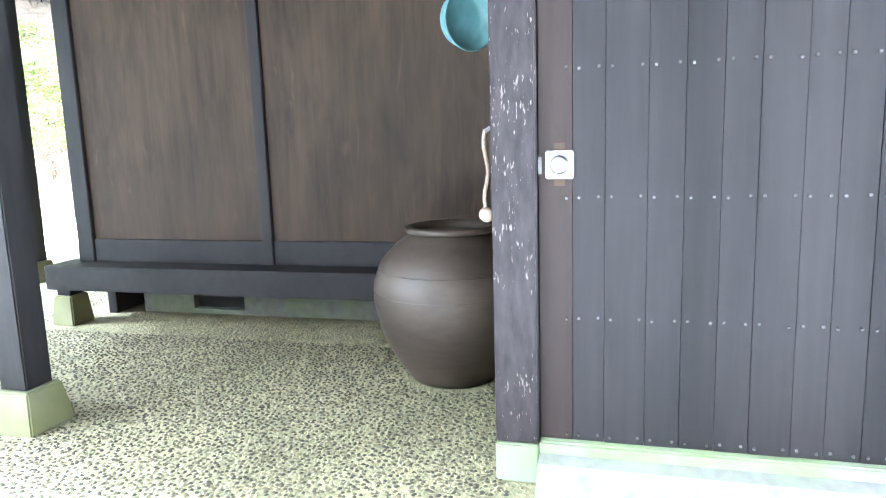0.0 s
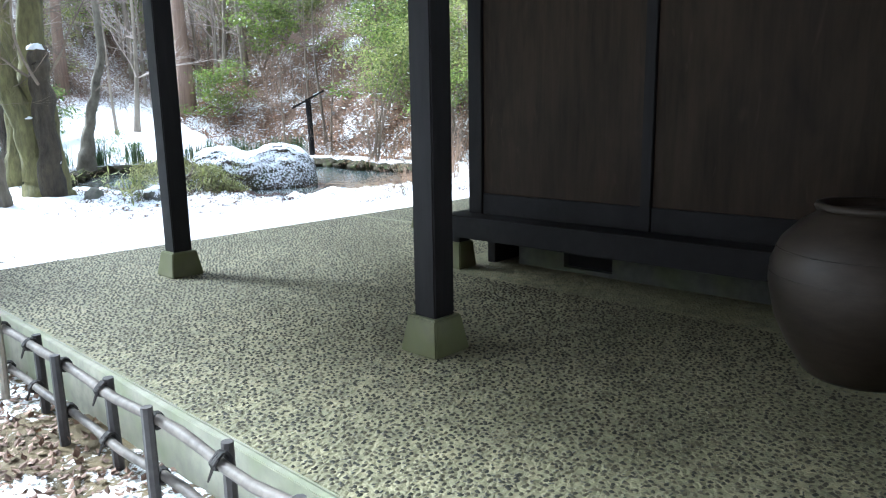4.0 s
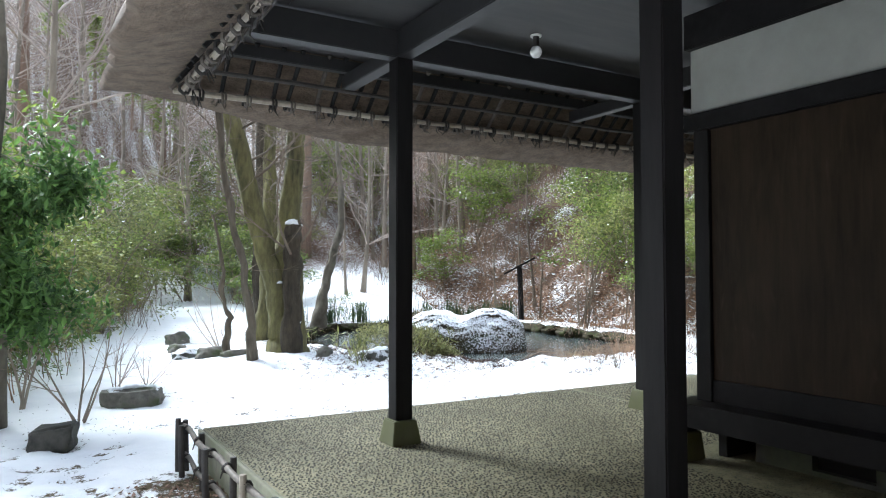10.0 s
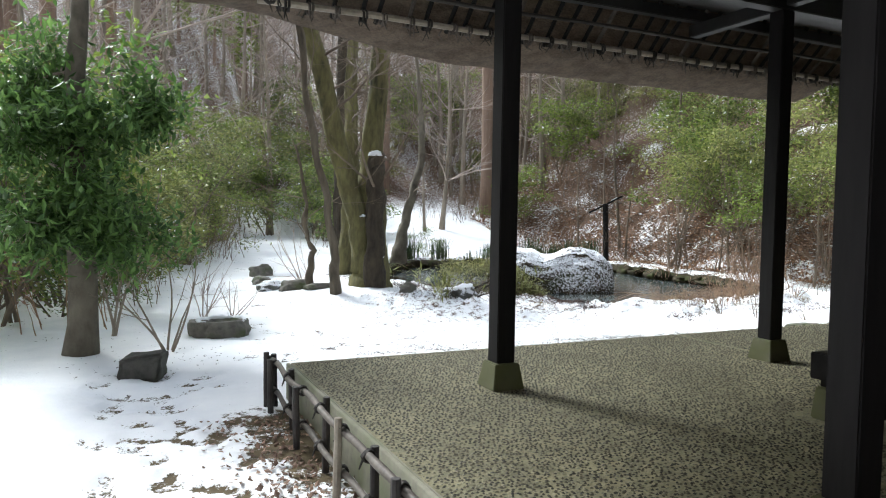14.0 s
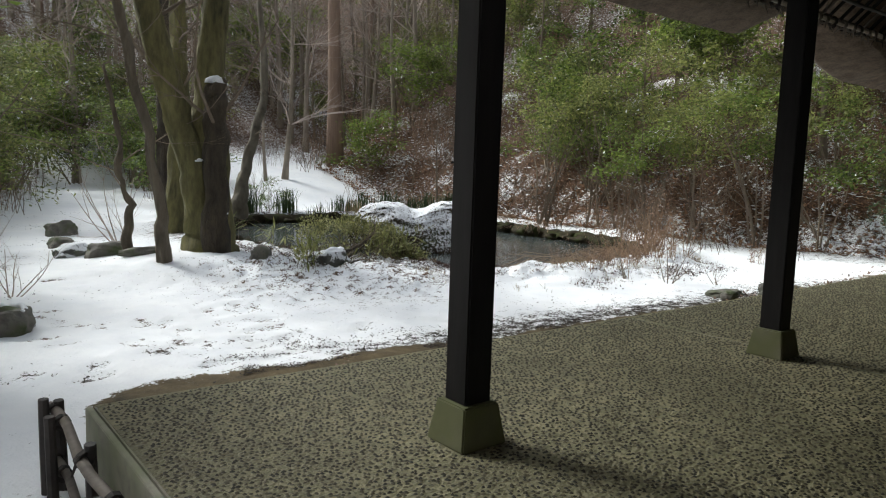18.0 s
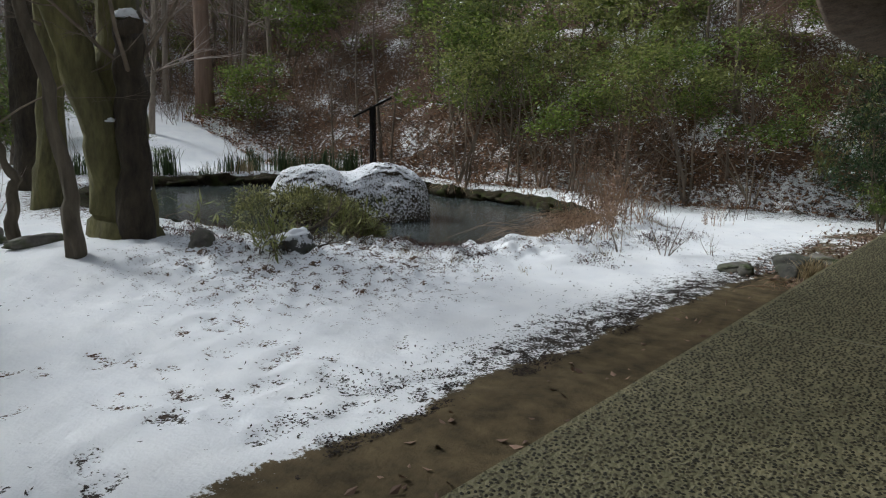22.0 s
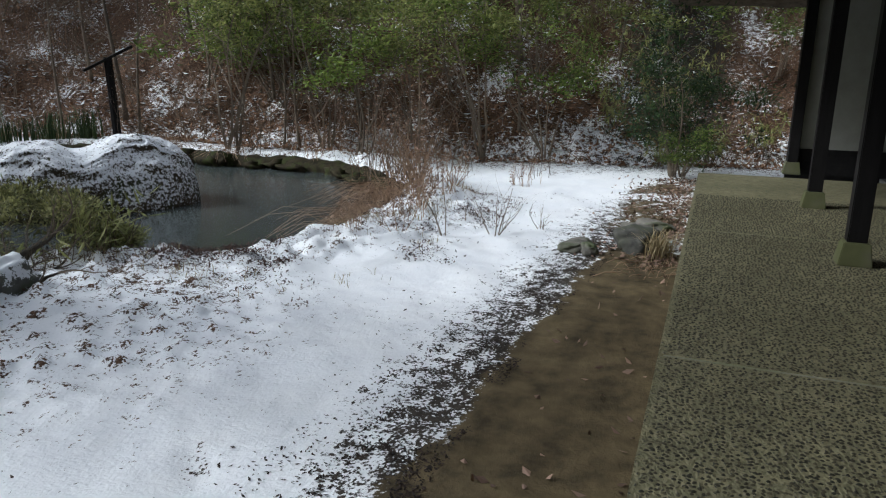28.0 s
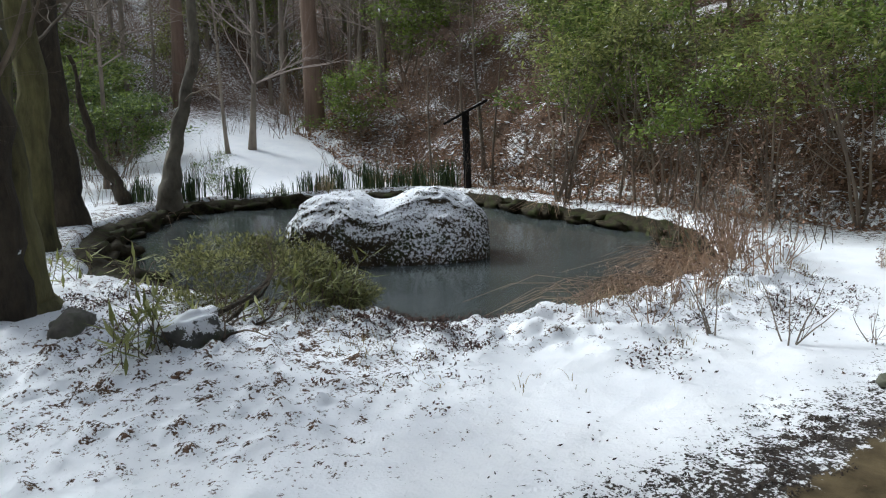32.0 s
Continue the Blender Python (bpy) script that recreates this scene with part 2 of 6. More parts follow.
def flaking_wood():
    m, nt, b = material("flaking_dark_post_wood")
    v = coords(nt, (1, 1, 0.25))
    f = noise_tex(nt, v, 30, 5, 0.6)
    col = ramp(nt, f, [(0.3, (0.009, 0.008, 0.008)), (0.7, (0.022, 0.018, 0.019))])
    chips = ramp(nt, calc(nt, "MULTIPLY_ADD", noise_tex(nt, v, 130, 3, 0.5), 0.7, calc(nt, "MULTIPLY", noise_tex(nt, coords(nt), 7, 3), 0.5)), [(0.725, (0, 0, 0)), (0.76, (1, 1, 1))])
    nt.links.new(mixc(nt, chips, col, (0.09, 0.08, 0.072)), b.inputs["Base Color"])
    b.inputs["Roughness"].default_value = 0.65
    bump(nt, b, calc(nt, "SUBTRACT", f, chips), 0.4, 0.004)
    return m


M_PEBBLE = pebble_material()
M_PEB = leaf_material("set_pebbles", (0.012, 0.012, 0.008), (0.085, 0.073, 0.040), 0.7)
M_CONC = concrete_material("mossy_concrete", 0.75, (0.12, 0.118, 0.07), (0.068, 0.074, 0.02))
M_SIDE = concrete_material("olive_stained_concrete_face", 0.3, (0.27, 0.262, 0.20))
M_FOUND = concrete_material("grey_green_foundation_concrete", 0.25, (0.11, 0.115, 0.098))
M_APRON = concrete_material("pale_concrete", 0.0, (0.115, 0.116, 0.108))
M_MOSS = concrete_material("pale_concrete_with_bright_moss", 0.45, (0.17, 0.175, 0.15), (0.075, 0.12, 0.022))
M_WOOD = simple("black_stained_timber", (0.006, 0.0057, 0.006), (0.016, 0.0145, 0.0145), 24, (1, 1, 0.12), 0.55, 0.25, 0.003, vary=0.12)
M_BEAM = simple("black_stained_beam", (0.006, 0.0057, 0.006), (0.016, 0.0148, 0.0148), 14, (1, 1, 1), 0.6, 0.25, 0.003, vary=0.12)
# M_BEAM's stain made lighter: haze and sheen over the roof beams, put into colour
M_ROOFBEAM = simple("haze_lightened_black_beam", (0.010, 0.010, 0.0105), (0.026, 0.0245, 0.025), 14, (1, 1, 1), 0.5, 0.25, 0.003, vary=0.12)
M_CEIL = simple("dark_ceiling_boards", (0.022, 0.022, 0.023), (0.058, 0.055, 0.055), 10, (0.15, 1, 1), 0.6, 0.2, 0.003)
M_PLANK = simple("dark_stained_planks", (0.0068, 0.0064, 0.0065), (0.017, 0.0152, 0.0155), 26, (1, 1, 0.06), 0.7, 0.3, 0.003, vary=0.25)
M_REDPLANK = simple("reddish_worn_plank", (0.009, 0.0066, 0.0058), (0.021, 0.015, 0.0128), 26, (1, 1, 0.06), 0.7, 0.3, 0.003)
M_FLAKE = flaking_wood()
M_BOARD = board_material()
M_PLASTER = simple("off_white_plaster", (0.24, 0.24, 0.215), (0.33, 0.33, 0.30), 5, rough=0.9, bumps=0.15)
M_THATCH = simple("old_thatch", (0.045, 0.033, 0.023), (0.18, 0.133, 0.096), 34, (1, 1, 2.5), 0.95, 0.9, 0.03)
M_BAMBOO = simple("weathered_bamboo", (0.17, 0.145, 0.115), (0.40, 0.35, 0.28), 20, rough=0.5, vary=0.2)
M_GREYPOLE = simple("grey_weathered_bamboo_rail", (0.05, 0.043, 0.038), (0.16, 0.14, 0.12), 18, rough=0.55, vary=0.2)
M_STAKE = simple("charred_stake", (0.016, 0.015, 0.015), (0.06, 0.052, 0.048), 20, rough=0.75, vary=0.2)
M_ROPE = simple("black_palm_rope", (0.012, 0.011, 0.01), (0.04, 0.034, 0.03), 60, rough=0.9)
M_STRAW = simple("pale_rope", (0.07, 0.05, 0.035), (0.15, 0.115, 0.08), 60, rough=0.9)
M_JAR = simple("brown_salt_glaze", (0.014, 0.0105, 0.0075), (0.042, 0.031, 0.022), 9, (1, 1, 3), 0.5, 0.12, 0.004)
M_PATINA = simple("green_copper_patina", (0.025, 0.075, 0.075), (0.08, 0.17, 0.165), 14, rough=0.6)
M_CHROME = simple("scuffed_chrome", (0.06, 0.065, 0.065), (0.3, 0.31, 0.3), 60, rough=0.35, metal=1.0, bumps=0.05)
M_NAIL = simple("galvanised_nail", (0.04, 0.04, 0.04), (0.11, 0.11, 0.11), 30, rough=0.45, metal=0.7)
M_DARK = simple("dark_vent_mesh", (0.004, 0.004, 0.004), (0.012, 0.012, 0.012), 60, rough=0.9)
M_BENCH = simple("reddish_varnished_pine", (0.07, 0.033, 0.017), (0.15, 0.072, 0.037), 16, (0.2, 1, 1), 0.45, 0.15, vary=0.1)
M_GLOBE, _nt, _b = material("frosted_white_bulb")
_b.inputs["Base Color"].default_value, _b.inputs["Roughness"].default_value = (0.8, 0.8, 0.78, 1), 0.3
M_WHITEPAINT = simple("white_fitting", (0.65, 0.65, 0.62), (0.75, 0.75, 0.72), 20, rough=0.4)
M_GROUND = ground_material()
M_ROCK = snow_topped("snowy_pond_rock", (0.02, 0.015, 0.009), (0.095, 0.07, 0.04), 5.0, 0.36, (0.035, 0.042, 0.014), 6.0, 22)
M_STONE = snow_topped("grey_garden_stone", (0.075, 0.07, 0.058), (0.22, 0.205, 0.175), 7.0, 2.6)
M_DARKSTONE = snow_topped("dark_garden_stone", (0.03, 0.03, 0.026), (0.11, 0.105, 0.09), 8.0, 2.9, (0.06, 0.065, 0.04))
M_STONESNOW = snow_topped("snow_dusted_stone", (0.05, 0.05, 0.045), (0.15, 0.15, 0.135), 7.0, 0.35)
M_BANK = snow_topped("dark_mossy_bank_stone", (0.012, 0.010, 0.006), (0.055, 0.045, 0.026), 9.0, 1.30, (0.035, 0.042, 0.013))
M_BANK.node_tree.nodes["Principled BSDF"].inputs["Specular IOR Level"].default_value = 0.1
M_WATER = water_material()
M_BARK = simple("grey_brown_bark", (0.11, 0.09, 0.07), (0.34, 0.285, 0.225), 9, (1, 1, 0.25), 0.9, 0.8, 0.02, vary=0.25)
M_MOSSBARK = simple("mossy_bark", (0.022, 0.02, 0.010), (0.19, 0.172, 0.068), 13, (1, 1, 0.3), 0.9, 1.0, 0.04)
M_STUB = simple("dark_wet_bark", (0.014, 0.011, 0.008), (0.085, 0.066, 0.042), 16, (1, 1, 0.35), 0.9, 1.0, 0.05)
M_SLIM = simple("grey_brown_slender_bark", (0.04, 0.032, 0.022), (0.17, 0.14, 0.10), 12, (1, 1, 0.3), 0.9, 0.8, 0.02)
M_PATCHBARK = simple("patchy_lichened_bark", (0.022, 0.017, 0.011), (0.21, 0.185, 0.14), 5, (1, 1, 0.6), 0.9, 0.8, 0.03)
M_CEDAR = simple("reddish_cedar_bark", (0.11, 0.07, 0.05), (0.28, 0.19, 0.14), 12, (1, 1, 0.08), 0.9, 0.6, 0.02, vary=0.15)
M_TWIG = simple("bare_grey_twigs", (0.26, 0.21, 0.18), (0.50, 0.42, 0.37), 6, rough=0.9, bumps=0, vary=0.25)
M_STEM = simple("brown_shrub_stems", (0.075, 0.058, 0.042), (0.22, 0.172, 0.125), 6, rough=0.9, bumps=0, vary=0.25)
M_REDTWIG = simple("russet_dry_twigs", (0.17, 0.105, 0.065), (0.40, 0.27, 0.175), 6, rough=0.9, bumps=0, vary=0.2)
M_LEAF = leaf_material("evergreen_leaves", (0.03, 0.058, 0.012), (0.29, 0.37, 0.08), 0.5, 0.4, 0.010)
M_LEAFDARK = leaf_material("dark_evergreen_leaves", (0.026, 0.062, 0.018), (0.20, 0.34, 0.09), 0.5, 0.4)
M_LEAF2 = leaf_material("olive_leaves", (0.045, 0.062, 0.018), (0.33, 0.35, 0.11), 0.6, 0.4, 0.010)
M_NANDINA = leaf_material("deep_green_narrow_leaves", (0.008, 0.021, 0.007), (0.055, 0.10, 0.026), 0.5, 0.2)
M_SASA = leaf_material("yellow_green_bamboo_grass", (0.16, 0.18, 0.05), (0.38, 0.38, 0.15), 0.5, 0.4)
M_AZALEA = leaf_material("yellow_green_azalea_leaves", (0.085, 0.092, 0.035), (0.50, 0.49, 0.20), 0.5, 0.4)
M_DRY = leaf_material("dry_brown_leaves", (0.06, 0.036, 0.026), (0.40, 0.27, 0.20), 0.8)
M_LITTER = leaf_material("dark_wet_leaf_scraps", (0.010, 0.008, 0.007), (0.06, 0.038, 0.028), 0.8)
M_TUFT = leaf_material("reddish_dead_plant_leaves", (0.012, 0.009, 0.007), (0.16, 0.085, 0.065), 0.8)
M_HILLLEAF = leaf_material("brown_slope_leaves", (0.08, 0.046, 0.027), (0.40, 0.24, 0.15), 0.85, 0.3)
M_STRAWLEAF = leaf_material("straw_coloured_leaves", (0.18, 0.14, 0.07), (0.42, 0.34, 0.2), 0.7)
M_REED = leaf_material("green_reed_blades", (0.02, 0.045, 0.014), (0.10, 0.14, 0.055), 0.5)
for _m in (M_REDPLANK, M_GREYPOLE, M_WOOD, M_BEAM, M_PLANK, M_FLAKE, M_BOARD):
    _m.node_tree.nodes["Principled BSDF"].inputs["Specular IOR Level"].default_value = 0.12
M_JAR.node_tree.nodes["Principled BSDF"].inputs["Specular IOR Level"].default_value = 0.25
M_SNOW = simple("lying_snow", (0.76, 0.79, 0.83), (0.86, 0.88, 0.90), 6, rough=0.85, bumps=0.3, dist=0.02)


# ---- mesh helpers ----
def part(name, bm, mat, parent=None, label=""):
    """Links a bmesh, or a (vertices, faces) pair, as one mesh object."""
    me = bpy.data.meshes.new(name)
    if isinstance(bm, tuple):
        me.from_pydata(bm[0], [], bm[1])
        me.validate()
    else:
        bm.normal_update()
        bm.to_mesh(me)
        bm.free()
    for m in mat if isinstance(mat, (list, tuple)) else (mat,):
        me.materials.append(m)
    ob = new(name, me)
    if parent is not None:
        ob.parent = parent
    if label:
        ob["label"] = label
    return ob


def thing(name, label, category, at=(0, 0, 0), group="", kind=""):
    e = new(name)
    e.location = at
    e.empty_display_size = 0.1
    return tagged(e, label, category, group, kind)


def smooth(ob):
    for p in ob.data.polygons:
        p.use_smooth = True
    return ob


def box(x0, x1, y0, y1, z0, z1, bevel=0.0, bm=None, taper=None):
    own = bm is None
    b = bmesh.new()
    vs = [b.verts.new((x, y, z)) for z in (z0, z1) for y in (y0, y1) for x in (x0, x1)]
    if taper:
        cx, cy = (x0 + x1) / 2, (y0 + y1) / 2
        for v in vs[4:]:
            v.co.x, v.co.y = cx + (v.co.x - cx) * taper, cy + (v.co.y - cy) * taper
    for f in ((0, 2, 3, 1), (4, 5, 7, 6), (0, 1, 5, 4), (2, 6, 7, 3), (0, 4, 6, 2), (1, 3, 7, 5)):
        b.faces.new([vs[i] for i in f])
    if bevel:
        bmesh.ops.bevel(b, geom=b.edges[:], offset=bevel, segments=2, affect="EDGES", clamp_overlap=True)
    if own:
        return b
    me = bpy.data.meshes.new("tmp")
    b.to_mesh(me)
    b.free()
    bm.from_mesh(me)
    bpy.data.meshes.remove(me)
    return bm


class Soup:
    """Gathers vertices and faces of limbs and leaves."""

    def __init__(self):
        self.v, self.f = [], []

    def tube(self, pts, radii, sides=6, cap=True):
        n0, rings = len(self.v), len(pts)
        for i, p in enumerate(pts):
            p = Vector(p)
            d = (Vector(pts[min(i + 1, rings - 1)]) - Vector(pts[max(i - 1, 0)]))
            d = d.normalized() if d.length > 1e-9 else Vector((0, 0, 1))
            a = d.cross(Vector((0.31, 0.95, 0.05))).normalized() if abs(d.y) < 0.9 else d.cross(Vector((1, 0, 0))).normalized()
            b = d.cross(a)
            for k in range(sides):
                w = 2 * math.pi * k / sides
                self.v.append(p + radii[i] * (math.cos(w) * a + math.sin(w) * b))
        for i in range(rings - 1):
            for k in range(sides):
                k2 = (k + 1) % sides
                q = n0 + i * sides
                self.f.append((q + k, q + k2, q + sides + k2, q + sides + k))
        if cap:
            self.f.append(tuple(n0 + k for k in range(sides))[::-1])
            self.f.append(tuple(n0 + (rings - 1) * sides + k for k in range(sides)))

    def leaf(self, at, way, up, length, width):
        way, up = way.normalized(), up
        side = way.cross(up)
        side = side.normalized() * width * 0.5 if side.length > 1e-6 else Vector((width * 0.5, 0, 0))
        fold = way.cross(side).normalized() * width * 0.18
        n = len(self.v)
        self.v += [at, at + way * length * 0.45 + side + fold, at + way * length, at + way * length * 0.45 - side + fold]
        self.f += [(n, n + 1, n + 2), (n, n + 2, n + 3)]

    def blade(self, at, lean, length, width):
        """A thin arching blade of three segments."""
        n = len(self.v)
        side = lean.cross(Vector((0, 0, 1)))
        side = side.normalized() * width * 0.5 if side.length > 1e-6 else Vector((width * 0.5, 0, 0))
        for i, (h, o, w) in enumerate(((0, 0, 1), (0.5, 0.15, 0.9), (0.85, 0.5, 0.6), (0.95, 0.9, 0.08))):
            c = at + Vector((0, 0, length * h)) + lean * (length * o)
            self.v += [c - side * w, c + side * w]
        for i in range(3):
            a = n + 2 * i
            self.f.append((a, a + 1, a + 3, a + 2))

    def data(self):
        return [tuple(p) for p in self.v], self.f


def rng_dir(r, up=0.0):
    a = r.uniform(0, 2 * math.pi)
    z = r.uniform(-1, 1)
    s = math.sqrt(1 - z * z)
    return Vector((s * math.cos(a), s * math.sin(a), z + up)).normalized()


def fbm(x, y, s=1.0, z=0.0):
    return noise.fractal(Vector((x * s, y * s, z)), 1.0, 2.0, 4)


# ---- ground ----
POND = [(3.3, 10.2), (3.5, 9.4), (3.8, 8.9), (4.6, 7.6), (5.15, 6.65), (5.6, 6.18), (6.15, 5.95), (7.1, 5.9), (8.2, 5.95), (9.5, 6.3), (10.7, 7.2), (11.7, 8.4), (11.9, 10.0), (11.8, 11.6), (12.2, 13.6), (11.6, 15.8), (8.5, 16.9), (6.2, 17.2), (4.1, 14.4), (3.4, 12.3)]
WATER_Z = -0.47
TOE = [(-60, 19), (-5, 16.3), (1.5, 15.3), (6, 14.0), (11, 13.2), (15.5, 13.6), (20, 13.0), (26, 13.4), (31, 17.5), (60, 25), (400, 30)]


def pond_distance(x, y):
    """Signed distance to the shore, negative over water."""
    best, inside = 1e9, False
    n = len(POND)
    for i in range(n):
        (ax, ay), (bx, by) = POND[i], POND[(i + 1) % n]
        dx, dy = bx - ax, by - ay
        t = max(0, min(1, ((x - ax) * dx + (y - ay) * dy) / (dx * dx + dy * dy)))
        best = min(best, math.hypot(x - ax - t * dx, y - ay - t * dy))
        if (ay > y) != (by > y) and x < ax + (y - ay) / (by - ay) * (bx - ax):
            inside = not inside
    return -best if inside else best


def step(a, b, x):
    t = max(0.0, min(1.0, (x - a) / (b - a)))
    return t * t * (3 - 2 * t)


def toe_x(y):
    for (y0, x0), (y1, x1) in zip(TOE, TOE[1:]):
        if y <= y1:
            return x0 + (x1 - x0) * max(0, (y - y0) / (y1 - y0))
    return TOE[-1][1]


def ground(x, y):
    near = abs(x) < 60 and abs(y) < 60
    z = -0.30 + (0.05 * fbm(x, y, 0.5) + 0.015 * fbm(x, y, 2.3) if near else 0)
    if near and -3 < x < 20 and 2 < y < 22:
        d = pond_distance(x, y) - 0.38 + 0.16 * fbm(x, y, 1.1, 3.0)
        far = step(8.0, 10.5, y + 0.25 * (x - 6))
        z += 0.08 * step(2.6, 0.4, d) * far + 0.04 * step(1.4, 0.3, d)
        lumps = step(1.5, 0.5, d) * step(0.0, 0.35, d) * step(10.5, 8.5, y) + math.exp(-((x - 2.6) ** 2 / 2.2 + (y - 6.7) ** 2 / 0.8)) + 0.8 * math.exp(-((x - 7.6) ** 2 / 4.0 + (y - 4.9) ** 2 / 0.9))
        z += (0.16 * abs(fbm(x, y, 1.9, 21.0)) + 0.05 * abs(fbm(x, y, 6.0, 2.0))) * min(lumps, 1.0)
        z += 0.13 * math.exp(-((x - 3.0) ** 2 + (y - 5.9) ** 2) / 1.6)
        z += (-1.1 - z) * step(0.10, -0.55 + 0.2 * far, d)
    z += 0.24 * math.exp(-((x - 1.6) ** 2 + (y - 8.2) ** 2) / 2.5)
    up = x - toe_x(y) + (0.8 * fbm(x, y, 0.35, 7.0) if near else 0)
    if up > 0:
        terrace = 0.72 * 2.2 * step(7.0, 9.2, up) * step(16, 11, y) if near else 0
        z += 0.72 * up - 0.5 * min(up, 1.0) * 0.4 - terrace if up < 22 else 0.72 * 22 - terrace + 0.12 * min(up - 22, 60)
    # unseen slope added in the west, to keep low sky light off the porch
    side = -6.5 - x - 6.5 * step(4, 14, y)
    if side > 0:
        z += 1.05 * min(side, 24) * step(0, 3, side) * step(34, 22, y)
    # unseen rise added in the south, shutting out more of the low sky
    if y < -16:
        z += 0.8 * min(-16 - y, 20) * step(-16, -19, y)
    if y > 19:
        aside = x - 0.5 - 0.19 * (y - 9)
        z += 0.20 * min(y - 19, 16) * step(19, 23, y) * (0.1 + 0.9 * max(step(2.5, 6.5, aside), step(-4, -12, aside))) + 0.7 * max(0, min(y - 36, 60)) * step(-40, -22, x)
    return z


# trodden prints in the snow
fr = random.Random(40)
PRINTS = {}
for k in range(150):
    u = fr.random()
    px, py = (fr.gauss(0.2, 0.9), fr.uniform(2.9, 5.2)) if k < 45 else (fr.gauss(-2.15, 0.40), fr.uniform(-4.0, 3.2)) if k < 125 else (fr.gauss(-0.8, 0.5), fr.uniform(5, 14))
    if k < 45 and py < 2.7:
        continue
    cell = (math.floor(px / 0.6), math.floor(py / 0.6))
    PRINTS.setdefault(cell, []).append((px, py, fr.uniform(0, 3.14), fr.uniform(0.85, 1.35)))


def printed(x, y):
    """How deep a footprint is at this place, 0 to 1."""
    best = 0.0
    ci, cj = math.floor(x / 0.6), math.floor(y / 0.6)
    for i in (ci - 1, ci, ci + 1):
        for j in (cj - 1, cj, cj + 1):
            for px, py, a, s in PRINTS.get((i, j), ()):
                dx, dy = x - px, y - py
                u, w = dx * math.cos(a) + dy * math.sin(a), dy * math.cos(a) - dx * math.sin(a)
                best = max(best, step(1.25, 0.6, math.hypot(u / (0.17 * s), w / (0.075 * s))))
    return best


def graded(lo, hi, fine, far):
    inner = list(np.arange(lo, hi + 1e-6, fine))
    out, stepsize, a = [], fine, lo
    while a > -far:
        stepsize *= 1.22
        a -= stepsize
        out.append(a)
    out2, stepsize, a = [], fine, hi
    while a < far:
        stepsize *= 1.22
        a += stepsize
        out2.append(a)
    return out[::-1] + inner + out2


def densify(vals, lo, hi, fine):
    return sorted([v for v in vals if v < lo - fine or v > hi + fine] + list(np.arange(lo, hi + 1e-6, fine)))


def snow_rim(x):
    """How far out the bare soil reaches from the porch."""
    return 2.60 - 0.05 * max(0.0, min(x, 7.5) - 3)


